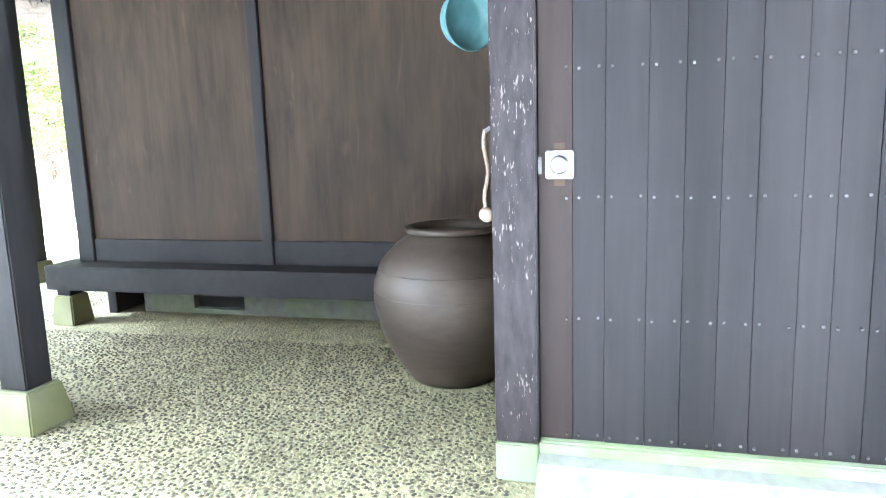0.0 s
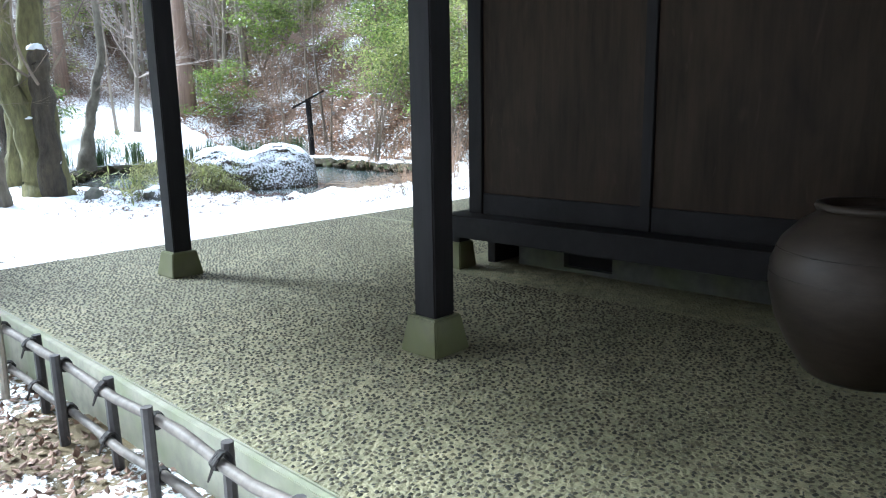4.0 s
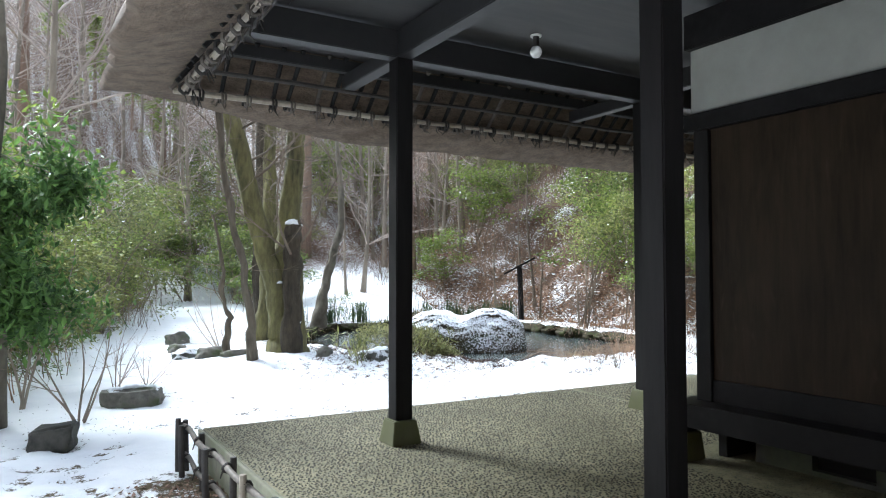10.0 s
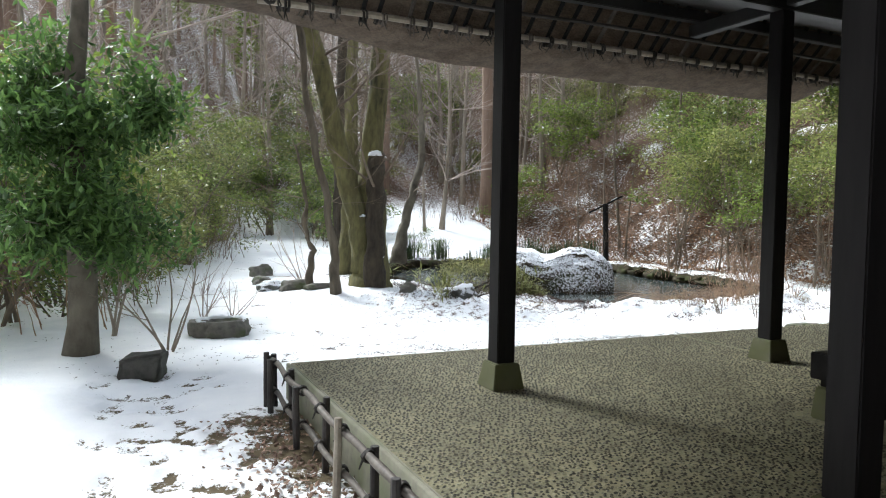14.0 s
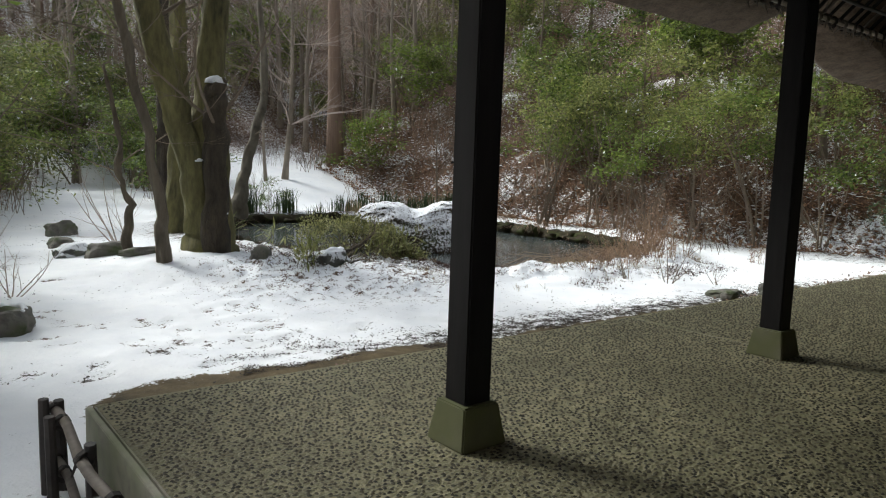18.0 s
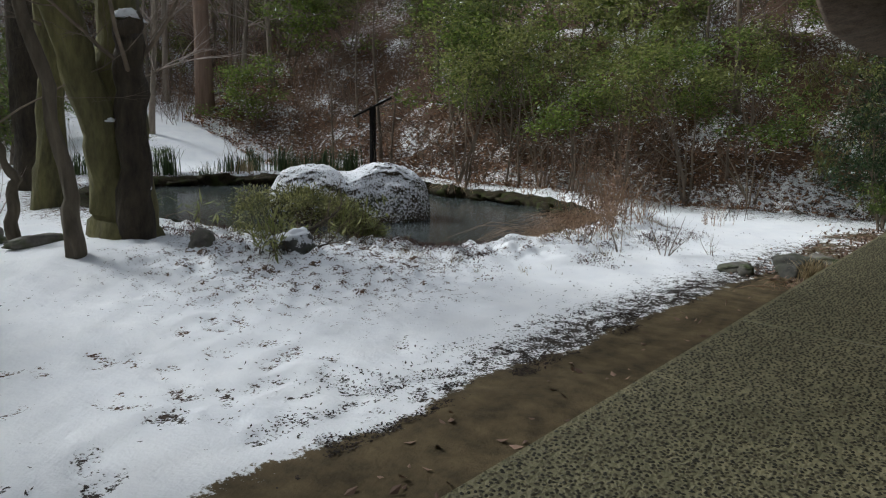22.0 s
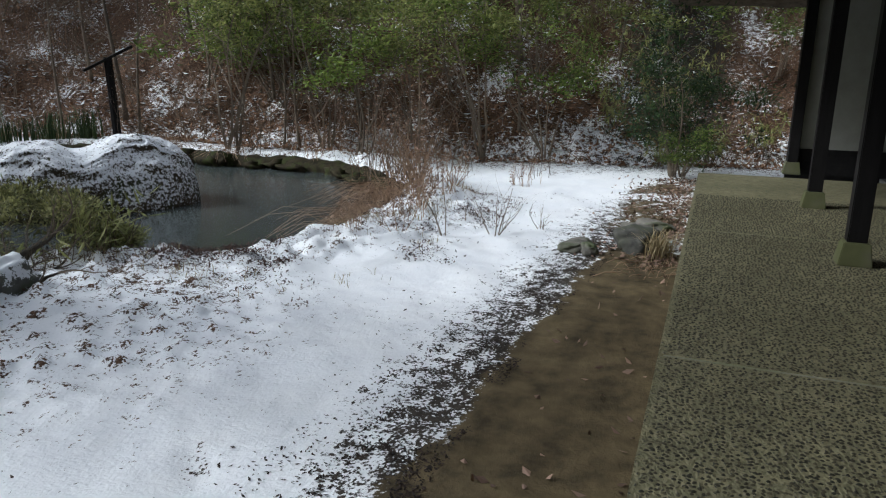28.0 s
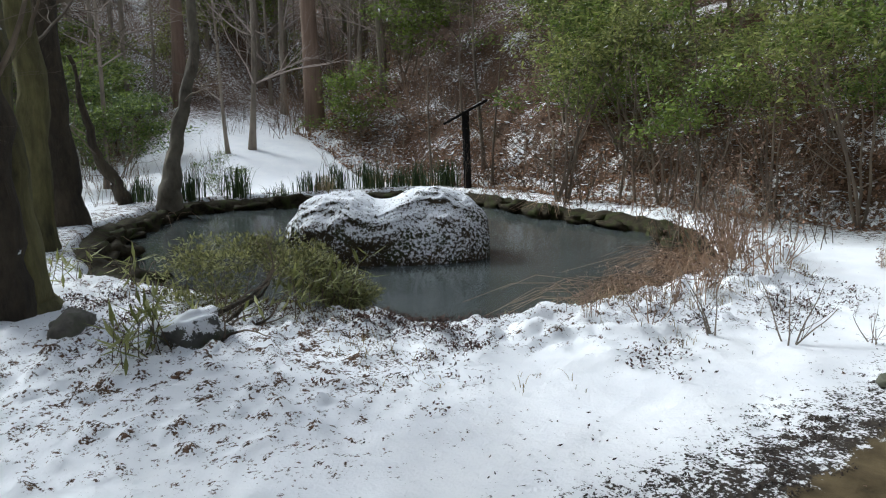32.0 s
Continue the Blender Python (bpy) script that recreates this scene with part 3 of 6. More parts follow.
gx = densify(graded(-6.0, 15.5, 0.115, 420), -3.0, 9.2, 0.055)
gy = densify(graded(-4.0, 17.5, 0.115, 420), -3.2, 8.3, 0.055)
gv, gsoil, glit, gwet = [], [], [], []
for y in gy:
    for x in gx:
        z = ground(x, y)
        near = abs(x) < 60 and abs(y) < 60
        foot_mark = printed(x, y) if -5 < x < 6 and -5 < y < 16 else 0
        gv.append((x, y, z - (0.034 if x < -1.3 else 0.02) * foot_mark + (0.006 * fbm(x, y, 5.0, 2.0) if near else 0)))
        nz = fbm(x, y, 0.9, 11.0) if near else 0
        rough_bank, tuft = 0.0, 0.0
        if 0 < x < 11 and 3 < y < 9.5:
            edge = pond_distance(x, y)
            rough_bank = max(step(2.9, 1.0, math.hypot(x - 2.7, (y - 6.0) * 1.1)), step(1.5, 0.7, edge) * step(0.12, 0.4, edge)) * (1 - 0.8 * math.exp(-((x - 5.0) ** 2 / 1.2 + (y - 5.6) ** 2 / 0.8)))
            tuft = max(0.0, fbm(x, y, 5.8, 2.0))
            gv[-1] = (x, y, gv[-1][2] + 0.085 * rough_bank * tuft)
        rim = snow_rim(x)
        soil = step(rim + 0.2, rim - 0.2, y - 0.14 * nz) * step(7.6, 6.6, x) * step(-1.5, -0.5, x + 0.4 * nz) if y < 4 else 0
        soil = max(soil, (0.60 + 0.3 * nz) * step(-2.0, -1.6, x + 0.35 * nz) * step(-0.9, -1.2, x) * step(1.7, 0.9, y))
        soil = max(soil, (0.62 + 0.3 * nz) * step(1.9, 0.6, math.hypot((x - 10.2) * 0.4, (y - 1.9) * 1.5)))
        d = pond_distance(x, y) if -3 < x < 20 and 2 < y < 22 else 9
        lit = max(0.30 * step(1.5, 0.5, abs(d - 0.5)), 0.33 * math.exp(-((x - 7.6) ** 2 / 4.0 + (y - 4.9) ** 2 / 0.9))) * (1.0 if y < 11 else 1.3)
        lit = max(lit, 0.56 * step(0.8 + 0.4 * step(1.0, 3.0, x), 0.0, abs(y - snow_rim(x))) * step(-0.5, 2.0, x) * step(13, 8, x))
        lit = max(lit, (0.29 + 0.16 * nz) * step(3.4, 0.8, math.hypot(x - 2.9, y - 5.9)), 0.40 * math.exp(-((x - 2.6) ** 2 / 2.6 + (y - 6.9) ** 2 / 0.9)))
        lit = max(lit, 0.42 * step(-3.0, -0.4, x - toe_x(y) + 0.8 * nz) * step(18, 15, y))
        if y + 0.25 * (x - 6) > 9:
            soil = max(soil, step(0.36, 0.2, d))
        rise = x - toe_x(y)
        ledge = step(6.6, 7.2, rise) * step(10.0, 9.0, rise) * step(16, 11, y)
        lit = max(lit, (0.70 + 0.40 * nz) * step(-0.6, 1.2, rise) * (1 - 0.66 * ledge))
        # second value: dense litter on the added western slope, so it bounces less light
        lit = max(lit, (0.36 + 0.2 * nz) * step(-3.2, -5.5, x) * step(60, 30, y), (0.68 + 0.3 * nz) * step(-6.3, -7.5, x) * step(9, 5, y))
        off_way = step(1.4, 3.0, abs(x - 0.5 - 0.19 * (y - 9) + 0.5 * nz)) if y < 36 else 1.0
        lit = max(lit, off_way * (0.50 + 0.28 * nz) * step(17.3, 18.8, y) * step(0.55, 1.5, math.hypot((x - 9.5) / 4.0, (y - 22) / 7.0)), (0.62 + 0.25 * nz) * step(25, 31, y) * off_way)
        if not near:
            lit = 0.7
        lit = max(lit, 0.36 * foot_mark, rough_bank * (0.24 + 0.42 * tuft))
        if x < -1.3:
            soil = max(soil, (0.46 + 0.2 * step(-2.6, -2.0, x) * step(-3.5, -2.0, y) * step(1.6, 0.6, y)) * foot_mark)
        gsoil.append(soil)
        gwet.append(step(1.6, 0.7, abs(y - snow_rim(x))) if near else 0.0)
        glit.append(lit + 0.06)
nx = len(gx)
gf = [(j * nx + i, j * nx + i + 1, (j + 1) * nx + i + 1, (j + 1) * nx + i) for j in range(len(gy) - 1) for i in range(nx - 1)]
land = smooth(part("ground", (gv, gf), M_GROUND))
tagged(land, "snow-covered garden ground with bare soil and leaf litter", "ground", kind="structure")
for nm, vals in (("soil", gsoil), ("litter", glit), ("wet", gwet)):
    at = land.data.attributes.new(nm, "FLOAT", "POINT")
    at.data.foreach_set("value", vals)

wat = bmesh.new()
wv = [wat.verts.new((x, y, WATER_Z)) for x, y in ((2.0, 4.6), (14.2, 4.6), (14.2, 18.2), (2.0, 18.2))]
wat.faces.new(wv)
tagged(part("water", wat, M_WATER), "still grey-green pond water", "pond", kind="structure")

# ---- paved porch ----
floor = thing("floor", "washed pebble concrete porch floor with pale joints", "floor", kind="structure")
JX = (-1.2, 3.25, 6.95, 11.75)
for x0, x1 in zip(JX, JX[1:]):
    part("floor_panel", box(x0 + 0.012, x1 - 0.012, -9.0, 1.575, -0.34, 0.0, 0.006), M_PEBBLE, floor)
part("joint", box(-1.19, 11.74, -8.9, 1.545, -0.335, -0.004), M_SIDE, floor, "pale mortar joint")
part("edge_strip", box(-1.235, -1.203, -9.0, 1.55, -0.40, 0.004, 0.004), M_SIDE, floor, "olive-stained concrete side face")
part("inner_floor", box(11.76, 15.2, -9.0, -1.2, -0.34, -0.01, 0.005), M_APRON, floor)


# ---- posts ----
def porch_post(x, y, top=3.29):
    p = thing("porch_post", "square black-stained timber post on a concrete footing", "post", (x, y, 0), "porch posts")
    part("shaft", box(-0.078, 0.078, -0.078, 0.078, 0.195, top, 0.008), M_WOOD, p)
    part("footing", box(-0.137, 0.137, -0.137, 0.137, 0.0, 0.2, 0.008, taper=0.76), M_CONC, p, "mossy tapered concrete footing")
    return p


first_post = porch_post(0.137, 0.137)
for px, py in ((0.137, -2.763), (3.10, 0.155), (6.06, 0.16), (8.98, 0.16), (12.3, 0.13)):
    copy_thing(first_post, pose(px, py, 0))

# ---- beams and porch ceiling ----
def beam(x0, x1, y0, y1, z0, z1, name="beam", label="black-stained horizontal timber beam"):
    b = part(name, box(x0, x1, y0, y1, z0, z1, 0.008), M_ROOFBEAM)
    return tagged(b, label, "beam", "porch beams", "structure")


beam(-1.25, 12.2, 0.07, 0.21, 3.29, 3.53)
beam(0.065, 0.205, -9.0, 0.068, 3.29, 3.53)
beam(0.065, 0.205, 0.212, 1.30, 3.29, 3.43)
for bx in (3.10, 6.06, 8.98, 12.3):
    beam(bx - 0.06, bx + 0.06, 0.212, 1.30, 3.29, 3.42)
    beam(bx - 0.06, bx + 0.06, -1.5, 0.068, 3.32, 3.52)
for by in (-2.763, -5.6):
    beam(-1.25, 0.063, by - 0.06, by + 0.06, 3.29, 3.42)
    beam(0.207, 1.8, by - 0.06, by + 0.06, 3.32, 3.52)
beam(-1.32, 12.9, 1.16, 1.26, 3.435, 3.55)
beam(-1.26, -1.16, -9.0, 1.158, 3.435, 3.55)
ceil = box(-1.2, 12.6, -9.0, 1.2, 3.575, 3.60)
tagged(part("ceiling", ceil, M_CEIL), "dark board ceiling under the eaves", "ceiling", kind="structure")

# ---- thatched roof ----
def roof_shell():
    x0, x1, y0, y1 = -2.2, 13.7, -14.0, 2.4
    per = []
    n_long, n_short = 130, 130
    for i in range(n_long):
        per.append((x0 + (x1 - x0) * i / n_long, y1))
    for i in range(n_short):
        per.append((x1, y1 + (y0 - y1) * i / n_short))
    for i in range(n_long):
        per.append((x1 + (x0 - x1) * i / n_long, y0))
    for i in range(n_short):
        per.append((x0, y0 + (y1 - y0) * i / n_short))
    cx, cy = (x0 + x1) / 2, (y0 + y1) / 2
    hx, hy = (x1 - x0) / 2, (y1 - y0) / 2

    def ring(inset, z, lift, rough, rnd):
        out = []
        for px, py in per:
            ux, uy = (px - cx) / hx, (py - cy) / hy
            corner = step(0.62, 1.0, abs(ux)) * step(0.62, 1.0, abs(uy)) * (1.0 if ux < 0 else 0.3)
            ix, iy = hx - inset, hy - inset
            qx, qy = cx + ux * ix, cy + uy * iy
            k = rnd * corner
            qx, qy = qx - math.copysign(k, ux), qy - math.copysign(k, uy)
            w = rough * fbm(px, py, 2.5, z * 3)
            # the garden eave swings up into a notch, and hangs lower beyond it
            hang = 0.0
            if uy > 0.99 and z < 3.7:
                hang = (0.62 if z < 3.4 else 0.3) * math.exp(-(((px - 7.0) / 0.62) ** 2)) - 0.24 * step(7.4, 9.0, px)
            elif z < 3.5:
                hang = -0.22 * step(0.75, 1.0, ux)
            out.append((qx + w, qy + w, z + lift * corner + w * 0.7 + hang))
        return out

    rings = [ring(0.95, 3.66, 0.1, 0.0, 0), ring(0.80, 3.14, 0.06, 0.03, 0), ring(0.4, 3.03, 0.17, 0.035, 0.03), ring(0.10, 2.95, 0.27, 0.04, 0.10), ring(0.02, 2.99, 0.30, 0.04, 0.14), ring(0.10, 3.22, 0.3, 0.05, 0.16), ring(0.42, 3.6, 0.25, 0.05, 0.15), ring(1.6, 5.3, 0.1, 0.06, 0.1), ring(4.5, 8.4, 0, 0.05, 0), ring(7.6, 10.9, 0, 0, 0)]
    n = len(per)
    v = [p for r in rings for p in r]
    f = [(r * n + i, r * n + (i + 1) % n, (r + 1) * n + (i + 1) % n, (r + 1) * n + i) for r in range(len(rings) - 1) for i in range(n)]
    f.append(tuple(range((len(rings) - 1) * n, len(rings) * n)))
    return v, f


roof = thing("roof", "thick old thatched roof with upturned eave corner", "roof", kind="structure")
smooth(part("thatch", roof_shell(), M_THATCH, roof))


# ---- eave lacing: bamboo poles, rafters and rope ties under the thatch ----
rnd = random.Random(4)


def eave_pole(a, b, r, mat, name, label):
    s = Soup()
    pts = [Vector(a).lerp(Vector(b), i / 14) + Vector((0, 0, 0.012 * math.sin(i * 2.3))) for i in range(15)]
    s.tube(pts, [r * (1 + 0.12 * math.sin(i * 1.7)) for i in range(15)], 7)
    return part(name, s.data(), mat, lacing, label)


lacing = thing("eave_lacing", "bamboo poles and rafters tied with rope under the thatch", "eave", kind="structure")
eave_pole((-1.5, 1.52, 3.12), (12.9, 1.52, 3.12), 0.028, M_BAMBOO, "bamboo_pole", "pale bamboo eave pole")
eave_pole((-1.4, 1.30, 3.28), (12.8, 1.30, 3.28), 0.02, M_STAKE, "bamboo_pole", "dark eave pole")
eave_pole((-1.42, 1.5, 3.12), (-1.42, -8.5, 3.12), 0.028, M_BAMBOO, "bamboo_pole", "pale bamboo eave pole")
eave_pole((-1.22, 1.4, 3.28), (-1.22, -8.5, 3.28), 0.02, M_STAKE, "bamboo_pole", "dark eave pole")
for i in range(63):
    x = -1.25 + i * 0.22 + rnd.uniform(-0.04, 0.04)
    s = Soup()
    s.tube([(x, 1.15, 3.57), (x + rnd.uniform(-0.03, 0.03), 1.64, 3.09)], [0.024, 0.02], 6)
    part("rafter", s.data(), M_BEAM if i % 5 else M_GREYPOLE, lacing)
    s = Soup()
    for k in range(2):
        c = Vector((x + 0.03 * k, 1.53, 3.11))
        s.tube([c + Vector((0, 0.05 * math.cos(w), 0.05 * math.sin(w))) for w in np.linspace(0, 6.28, 8)], [0.012] * 8, 5, False)
    s.tube([(x, 1.5, 3.08), (x + rnd.uniform(-0.04, 0.04), 1.5, 2.98 + rnd.uniform(0, 0.06))], [0.012, 0.004], 4)
    for k in range(3):
        c = Vector(s.v[0]) + Vector((rnd.uniform(-0.06, 0.06), rnd.uniform(-0.05, 0.05), 0))
        s.tube([c, c + Vector((rnd.uniform(-0.03, 0.03), rnd.uniform(-0.03, 0.03), -0.05)), c + Vector((rnd.uniform(-0.05, 0.05), rnd.uniform(-0.05, 0.05), -rnd.uniform(0.05, 0.13)))], [0.008, 0.006, 0.003], 4)
    part("rope_tie", s.data(), M_ROPE if i % 3 == 0 else M_GREYPOLE, lacing)
for i in range(44):
    y = 1.3 - i * 0.22 + rnd.uniform(-0.04, 0.04)
    s = Soup()
    s.tube([(-1.15, y, 3.57), (-1.55, y + rnd.uniform(-0.03, 0.03), 3.09)], [0.024, 0.02], 6)
    part("rafter", s.data(), M_BEAM if i % 5 else M_GREYPOLE, lacing)
    s = Soup()
    for k in range(2):
        c = Vector((-1.43, y + 0.03 * k, 3.11))
        s.tube([c + Vector((0.05 * math.cos(w), 0, 0.05 * math.sin(w))) for w in np.linspace(0, 6.28, 8)], [0.012] * 8, 5, False)
    for k in range(3):
        c = Vector(s.v[0]) + Vector((rnd.uniform(-0.06, 0.06), rnd.uniform(-0.05, 0.05), 0))
        s.tube([c, c + Vector((rnd.uniform(-0.03, 0.03), rnd.uniform(-0.03, 0.03), -0.05)), c + Vector((rnd.uniform(-0.05, 0.05), rnd.uniform(-0.05, 0.05), -rnd.uniform(0.05, 0.13)))], [0.008, 0.006, 0.003], 4)
    part("rope_tie", s.data(), M_ROPE if i % 3 == 0 else M_GREYPOLE, lacing)

# ---- house walls ----
WX, WY = 1.90, -1.52


def wall_piece(name, bm, mat, label, category="wall"):
    return tagged(part(name, bm, mat), label, category, kind="structure")


# west wall of the inner room: sill, studs, boards, lintel, plaster
west = thing("wall_west", "timber wall of brown board panels between dark studs", "wall", kind="structure")
for y1, y0 in ((-1.64, -3.05), (-3.13, -4.98)):
    part("board_panel", box(WX + 0.03, WX + 0.06, y0, y1, 0.62, 2.56, 0.003), M_BOARD, west, "weathered brown plywood panel")
    part("kick_board", box(WX + 0.015, WX + 0.06, y0, y1, 0.45, 0.618, 0.004), M_BEAM, west, "black base board")
for y1, y0 in ((-1.50, -1.64), (-3.05, -3.13), (-4.98, -5.06)):
    part("stud", box(WX, WX + 0.14, y0 + 0.001, y1 - 0.001, 0.45, 2.56, 0.005), M_WOOD, west)
part("lintel", box(WX - 0.02, WX + 0.12, -4.9, -1.42, 2.562, 2.70, 0.006), M_BEAM, west, "black lintel with a moulded edge")
part("plaster", box(WX + 0.03, WX + 0.1, -4.9, -1.46, 2.702, 3.22), M_PLASTER, west, "off-white plaster band")
part("top_beam", box(WX - 0.03, WX + 0.13, -9.0, -1.44, 3.222, 3.5, 0.006), M_BEAM, west)
sill = box(1.70, 2.10, -5.0, -1.36, 0.27, 0.449, 0.006)
part("sill_beam", sill, M_BEAM, west, "broad black sill beam")
found = thing("foundation", "grey-green concrete foundation with a vent opening", "foundation", kind="structure")
for y0, y1, z0, z1 in ((-9.0, -2.69, 0, 0.268), (-2.69, -2.25, 0.16, 0.268), (-2.69, -2.25, 0, 0.035), (-2.25, -1.80, 0, 0.268)):
    part("footing_wall", box(2.2, 2.36, y0, y1, z0, z1), M_FOUND, found)
part("vent", box(2.27, 2.29, -2.69, -2.25, 0.03, 0.17), M_DARK, found, "dark vent opening")
foot = thing("corner_stone", "concrete pad stone under the sill end", "footing", (1.81, -1.47, 0))
part("pad", box(-0.11, 0.11, -0.1, 0.1, 0, 0.22, 0.01, taper=0.8), M_CONC, foot)
part("packing", box(-0.07, 0.07, -0.06, 0.06, 0.218, 0.272, 0.006), M_WOOD, foot, "dark timber packing")

# garden-side wall: white plaster bays above a dark base board
north = thing("wall_north", "white plaster wall bays framed by black timber", "wall", kind="structure")
bays = (2.04, 3.50, 4.96, 6.42, 7.88, 9.34, 10.8, 12.26)
for a, b in zip(bays, bays[1:]):
    part("plaster", box(a + 0.06, b - 0.06, WY - 0.09, WY - 0.03, 0.36, 3.2), M_PLASTER, north, "off-white plaster panel")
    part("base_board", box(a + 0.06, b - 0.06, WY - 0.1, WY - 0.02, 0.0, 0.358, 0.004), M_BEAM, north, "black base board")
for a in bays[1:]:
    part("stud", box(a - 0.059, a + 0.059, WY - 0.13, WY, 0.0, 3.22, 0.005), M_WOOD, north)
part("top_beam", box(2.04, 12.6, WY - 0.14, WY + 0.02, 3.222, 3.5, 0.006), M_BEAM, north)
east = thing("wall_east", "white plaster end wall above a black base board", "wall", kind="structure")
part("plaster", box(12.36, 12.44, -1.5, 0.04, 0.42, 3.25), M_PLASTER, east, "off-white plaster panel")
part("base_board", box(12.34, 12.45, -1.5, 0.04, 0.0, 0.418, 0.004), M_BEAM, east, "black base board")
part("end_backing", box(12.46, 12.6, -9.0, 0.2, -0.3, 3.3), M_WOOD, east)
wall_piece("wall_south", box(-0.2, 12.4, -9.2, -9.03, -0.3, 3.5), M_PLASTER, "plain plaster back wall")

# ---- plank shutter room ----
shed = thing("wall_plank", "dark vertical plank wall with rows of nail heads", "wall", kind="structure")
PX = 0.10
seams = [-5.216, -5.336, -5.448, -5.591, -5.711, -5.83, -5.943, -6.079, -6.185, -6.30, -6.40, -6.49, -6.6, -6.74, -6.88, -7.0, -7.14, -7.3]
planks = []
for a, b in zip(seams, seams[1:]):
    o = rnd.uniform(0, 0.006)
    planks.append(part("plank", box(PX - o, PX + 0.03, b + 0.0006, a - 0.0006, 0.172, 3.2, 0.0012), M_PLANK if planks else M_REDPLANK, shed))
for zr in (0.196, 0.644, 1.085, 1.532, 1.98, 2.42):
    for k, a in enumerate(seams[1:]):
        for d in (-0.022, 0.022) if k < len(planks) - 1 else (0.022,):
            s = Soup()
            s.tube([(PX - 0.010, a + d, zr + rnd.uniform(-0.006, 0.006)), (PX + 0.004, a + d, zr)], [0.0055, 0.0055], 6)
            part("nail_head", s.data(), M_NAIL, planks[k if d > 0 else k + 1])
part("backing", box(PX + 0.032, PX + 0.12, -9.0, -5.1, 0.172, 3.28), M_WOOD, shed)
corner = tagged(part("door_post", box(0.065, 0.245, -5.212, -5.048, 0.154, 3.28, 0.006), M_FLAKE), "dark door post with flaking paint", "post", kind="structure")
wall_piece("wall_side", box(0.25, 1.88, -5.17, -5.08, 0.16, 3.25), M_WOOD, "dark timber side wall of the recess")
plinth = thing("plinth", "low concrete plinth with bright green moss", "plinth", kind="structure")
part("plinth_front", box(0.06, 0.26, -9.0, -5.214, 0.0, 0.171, 0.008), M_MOSS, plinth, "mossy green concrete edge")
part("plinth_end", box(0.055, 0.25, -5.212, -5.048, 0.0, 0.153, 0.006), M_MOSS, plinth, "mossy green concrete block")
part("plinth_side", box(0.252, 1.88, -5.19, -5.06, 0.0, 0.159), M_FOUND, plinth)
apron = bmesh.new()
prof = [(0.058, 0.125), (0.0, 0.11), (-0.08, 0.02), (-0.16, 0.006), (-1.19, 0.004)]
rows = []
for y in (-5.216, -5.3, -7.0, -9.0):
    rows.append([apron.verts.new((px, y, pz)) for px, pz in prof])
for r0, r1 in zip(rows, rows[1:]):
    for i in range(len(prof) - 1):
        apron.faces.new((r0[i], r0[i + 1], r1[i + 1], r1[i]))
low = [apron.verts.new((px, -5.216, -0.02)) for px, _ in prof]
for i in range(len(prof) - 1):
    apron.faces.new((rows[0][i + 1], rows[0][i], low[i], low[i + 1]))
tagged(part("apron", apron, M_APRON), "pale smooth concrete apron before the plank wall", "paving", kind="structure")


def lathe(profile, sides=40, at=(0, 0)):
    v, f = [], []
    for r, z in profile:
        for k in range(sides):
            w = 2 * math.pi * k / sides
            v.append((at[0] + r * math.cos(w), at[1] + r * math.sin(w), z))
    for i in range(len(profile) - 1):
        for k in range(sides):
            k2 = (k + 1) % sides
            f.append((i * sides + k, i * sides + k2, (i + 1) * sides + k2, (i + 1) * sides + k))
    f.append(tuple(range(sides))[::-1])
    return v, f


# lock
lock = thing("door_lock", "square scuffed chrome lock plate with a round cylinder", "lock", (PX - 0.004, -5.291, 1.201))
part("plate", box(-0.012, 0.002, -0.05, 0.05, -0.05, 0.05, 0.005), M_CHROME, lock)
v, f = lathe([(0.0, 0.0), (0.034, 0.0), (0.034, 0.006), (0.026, 0.012), (0.012, 0.014), (0.012, 0.02), (0.001, 0.021)], 28)
cyl = part("cylinder", (v, f), M_CHROME, lock, "round chrome keyhole boss")
cyl.matrix_local = pose(-0.012, 0, 0, 0, -90, 0)
for z in (0.066, -0.064):
    part("old_mark", box(-0.0005, 0.003, -0.02, 0.022, z - 0.012, z + 0.012, 0.001), M_BOARD, lock, "bare wood mark of an older lock")
part("strike", box(0.0, 0.006, 0.062, 0.078, -0.035, 0.03, 0.002), M_NAIL, lock, "small steel strike plate")

# jar
jar = thing("storage_jar", "large dark brown glazed earthenware jar on the porch floor", "jar", (1.19, -4.60, 0))
prof = [(0.225, 0.0), (0.25, 0.02), (0.325, 0.13), (0.395, 0.28), (0.432, 0.45), (0.428, 0.55), (0.385, 0.66), (0.305, 0.745), (0.245, 0.785), (0.228, 0.81)]
smooth(part("body", lathe(prof + [(0.20, 0.81), (0.205, 0.77), (0.3, 0.68), (0.3, 0.3), (0.05, 0.06)], 48), M_JAR, jar))
smooth(part("rim", lathe([(0.22, 0.80), (0.244, 0.807), (0.252, 0.823), (0.243, 0.84), (0.213, 0.838), (0.202, 0.805)], 48), M_JAR, jar, "rolled brown rim"))
for z, r in ((0.62, 0.404), (0.50, 0.431)):
    s = Soup()
    s.tube([(r * math.cos(w), r * math.sin(w), z) for w in np.linspace(0, 2 * math.pi, 49)], [0.0022] * 49, 5, False)
    smooth(part("ridge", s.data(), M_JAR, jar))

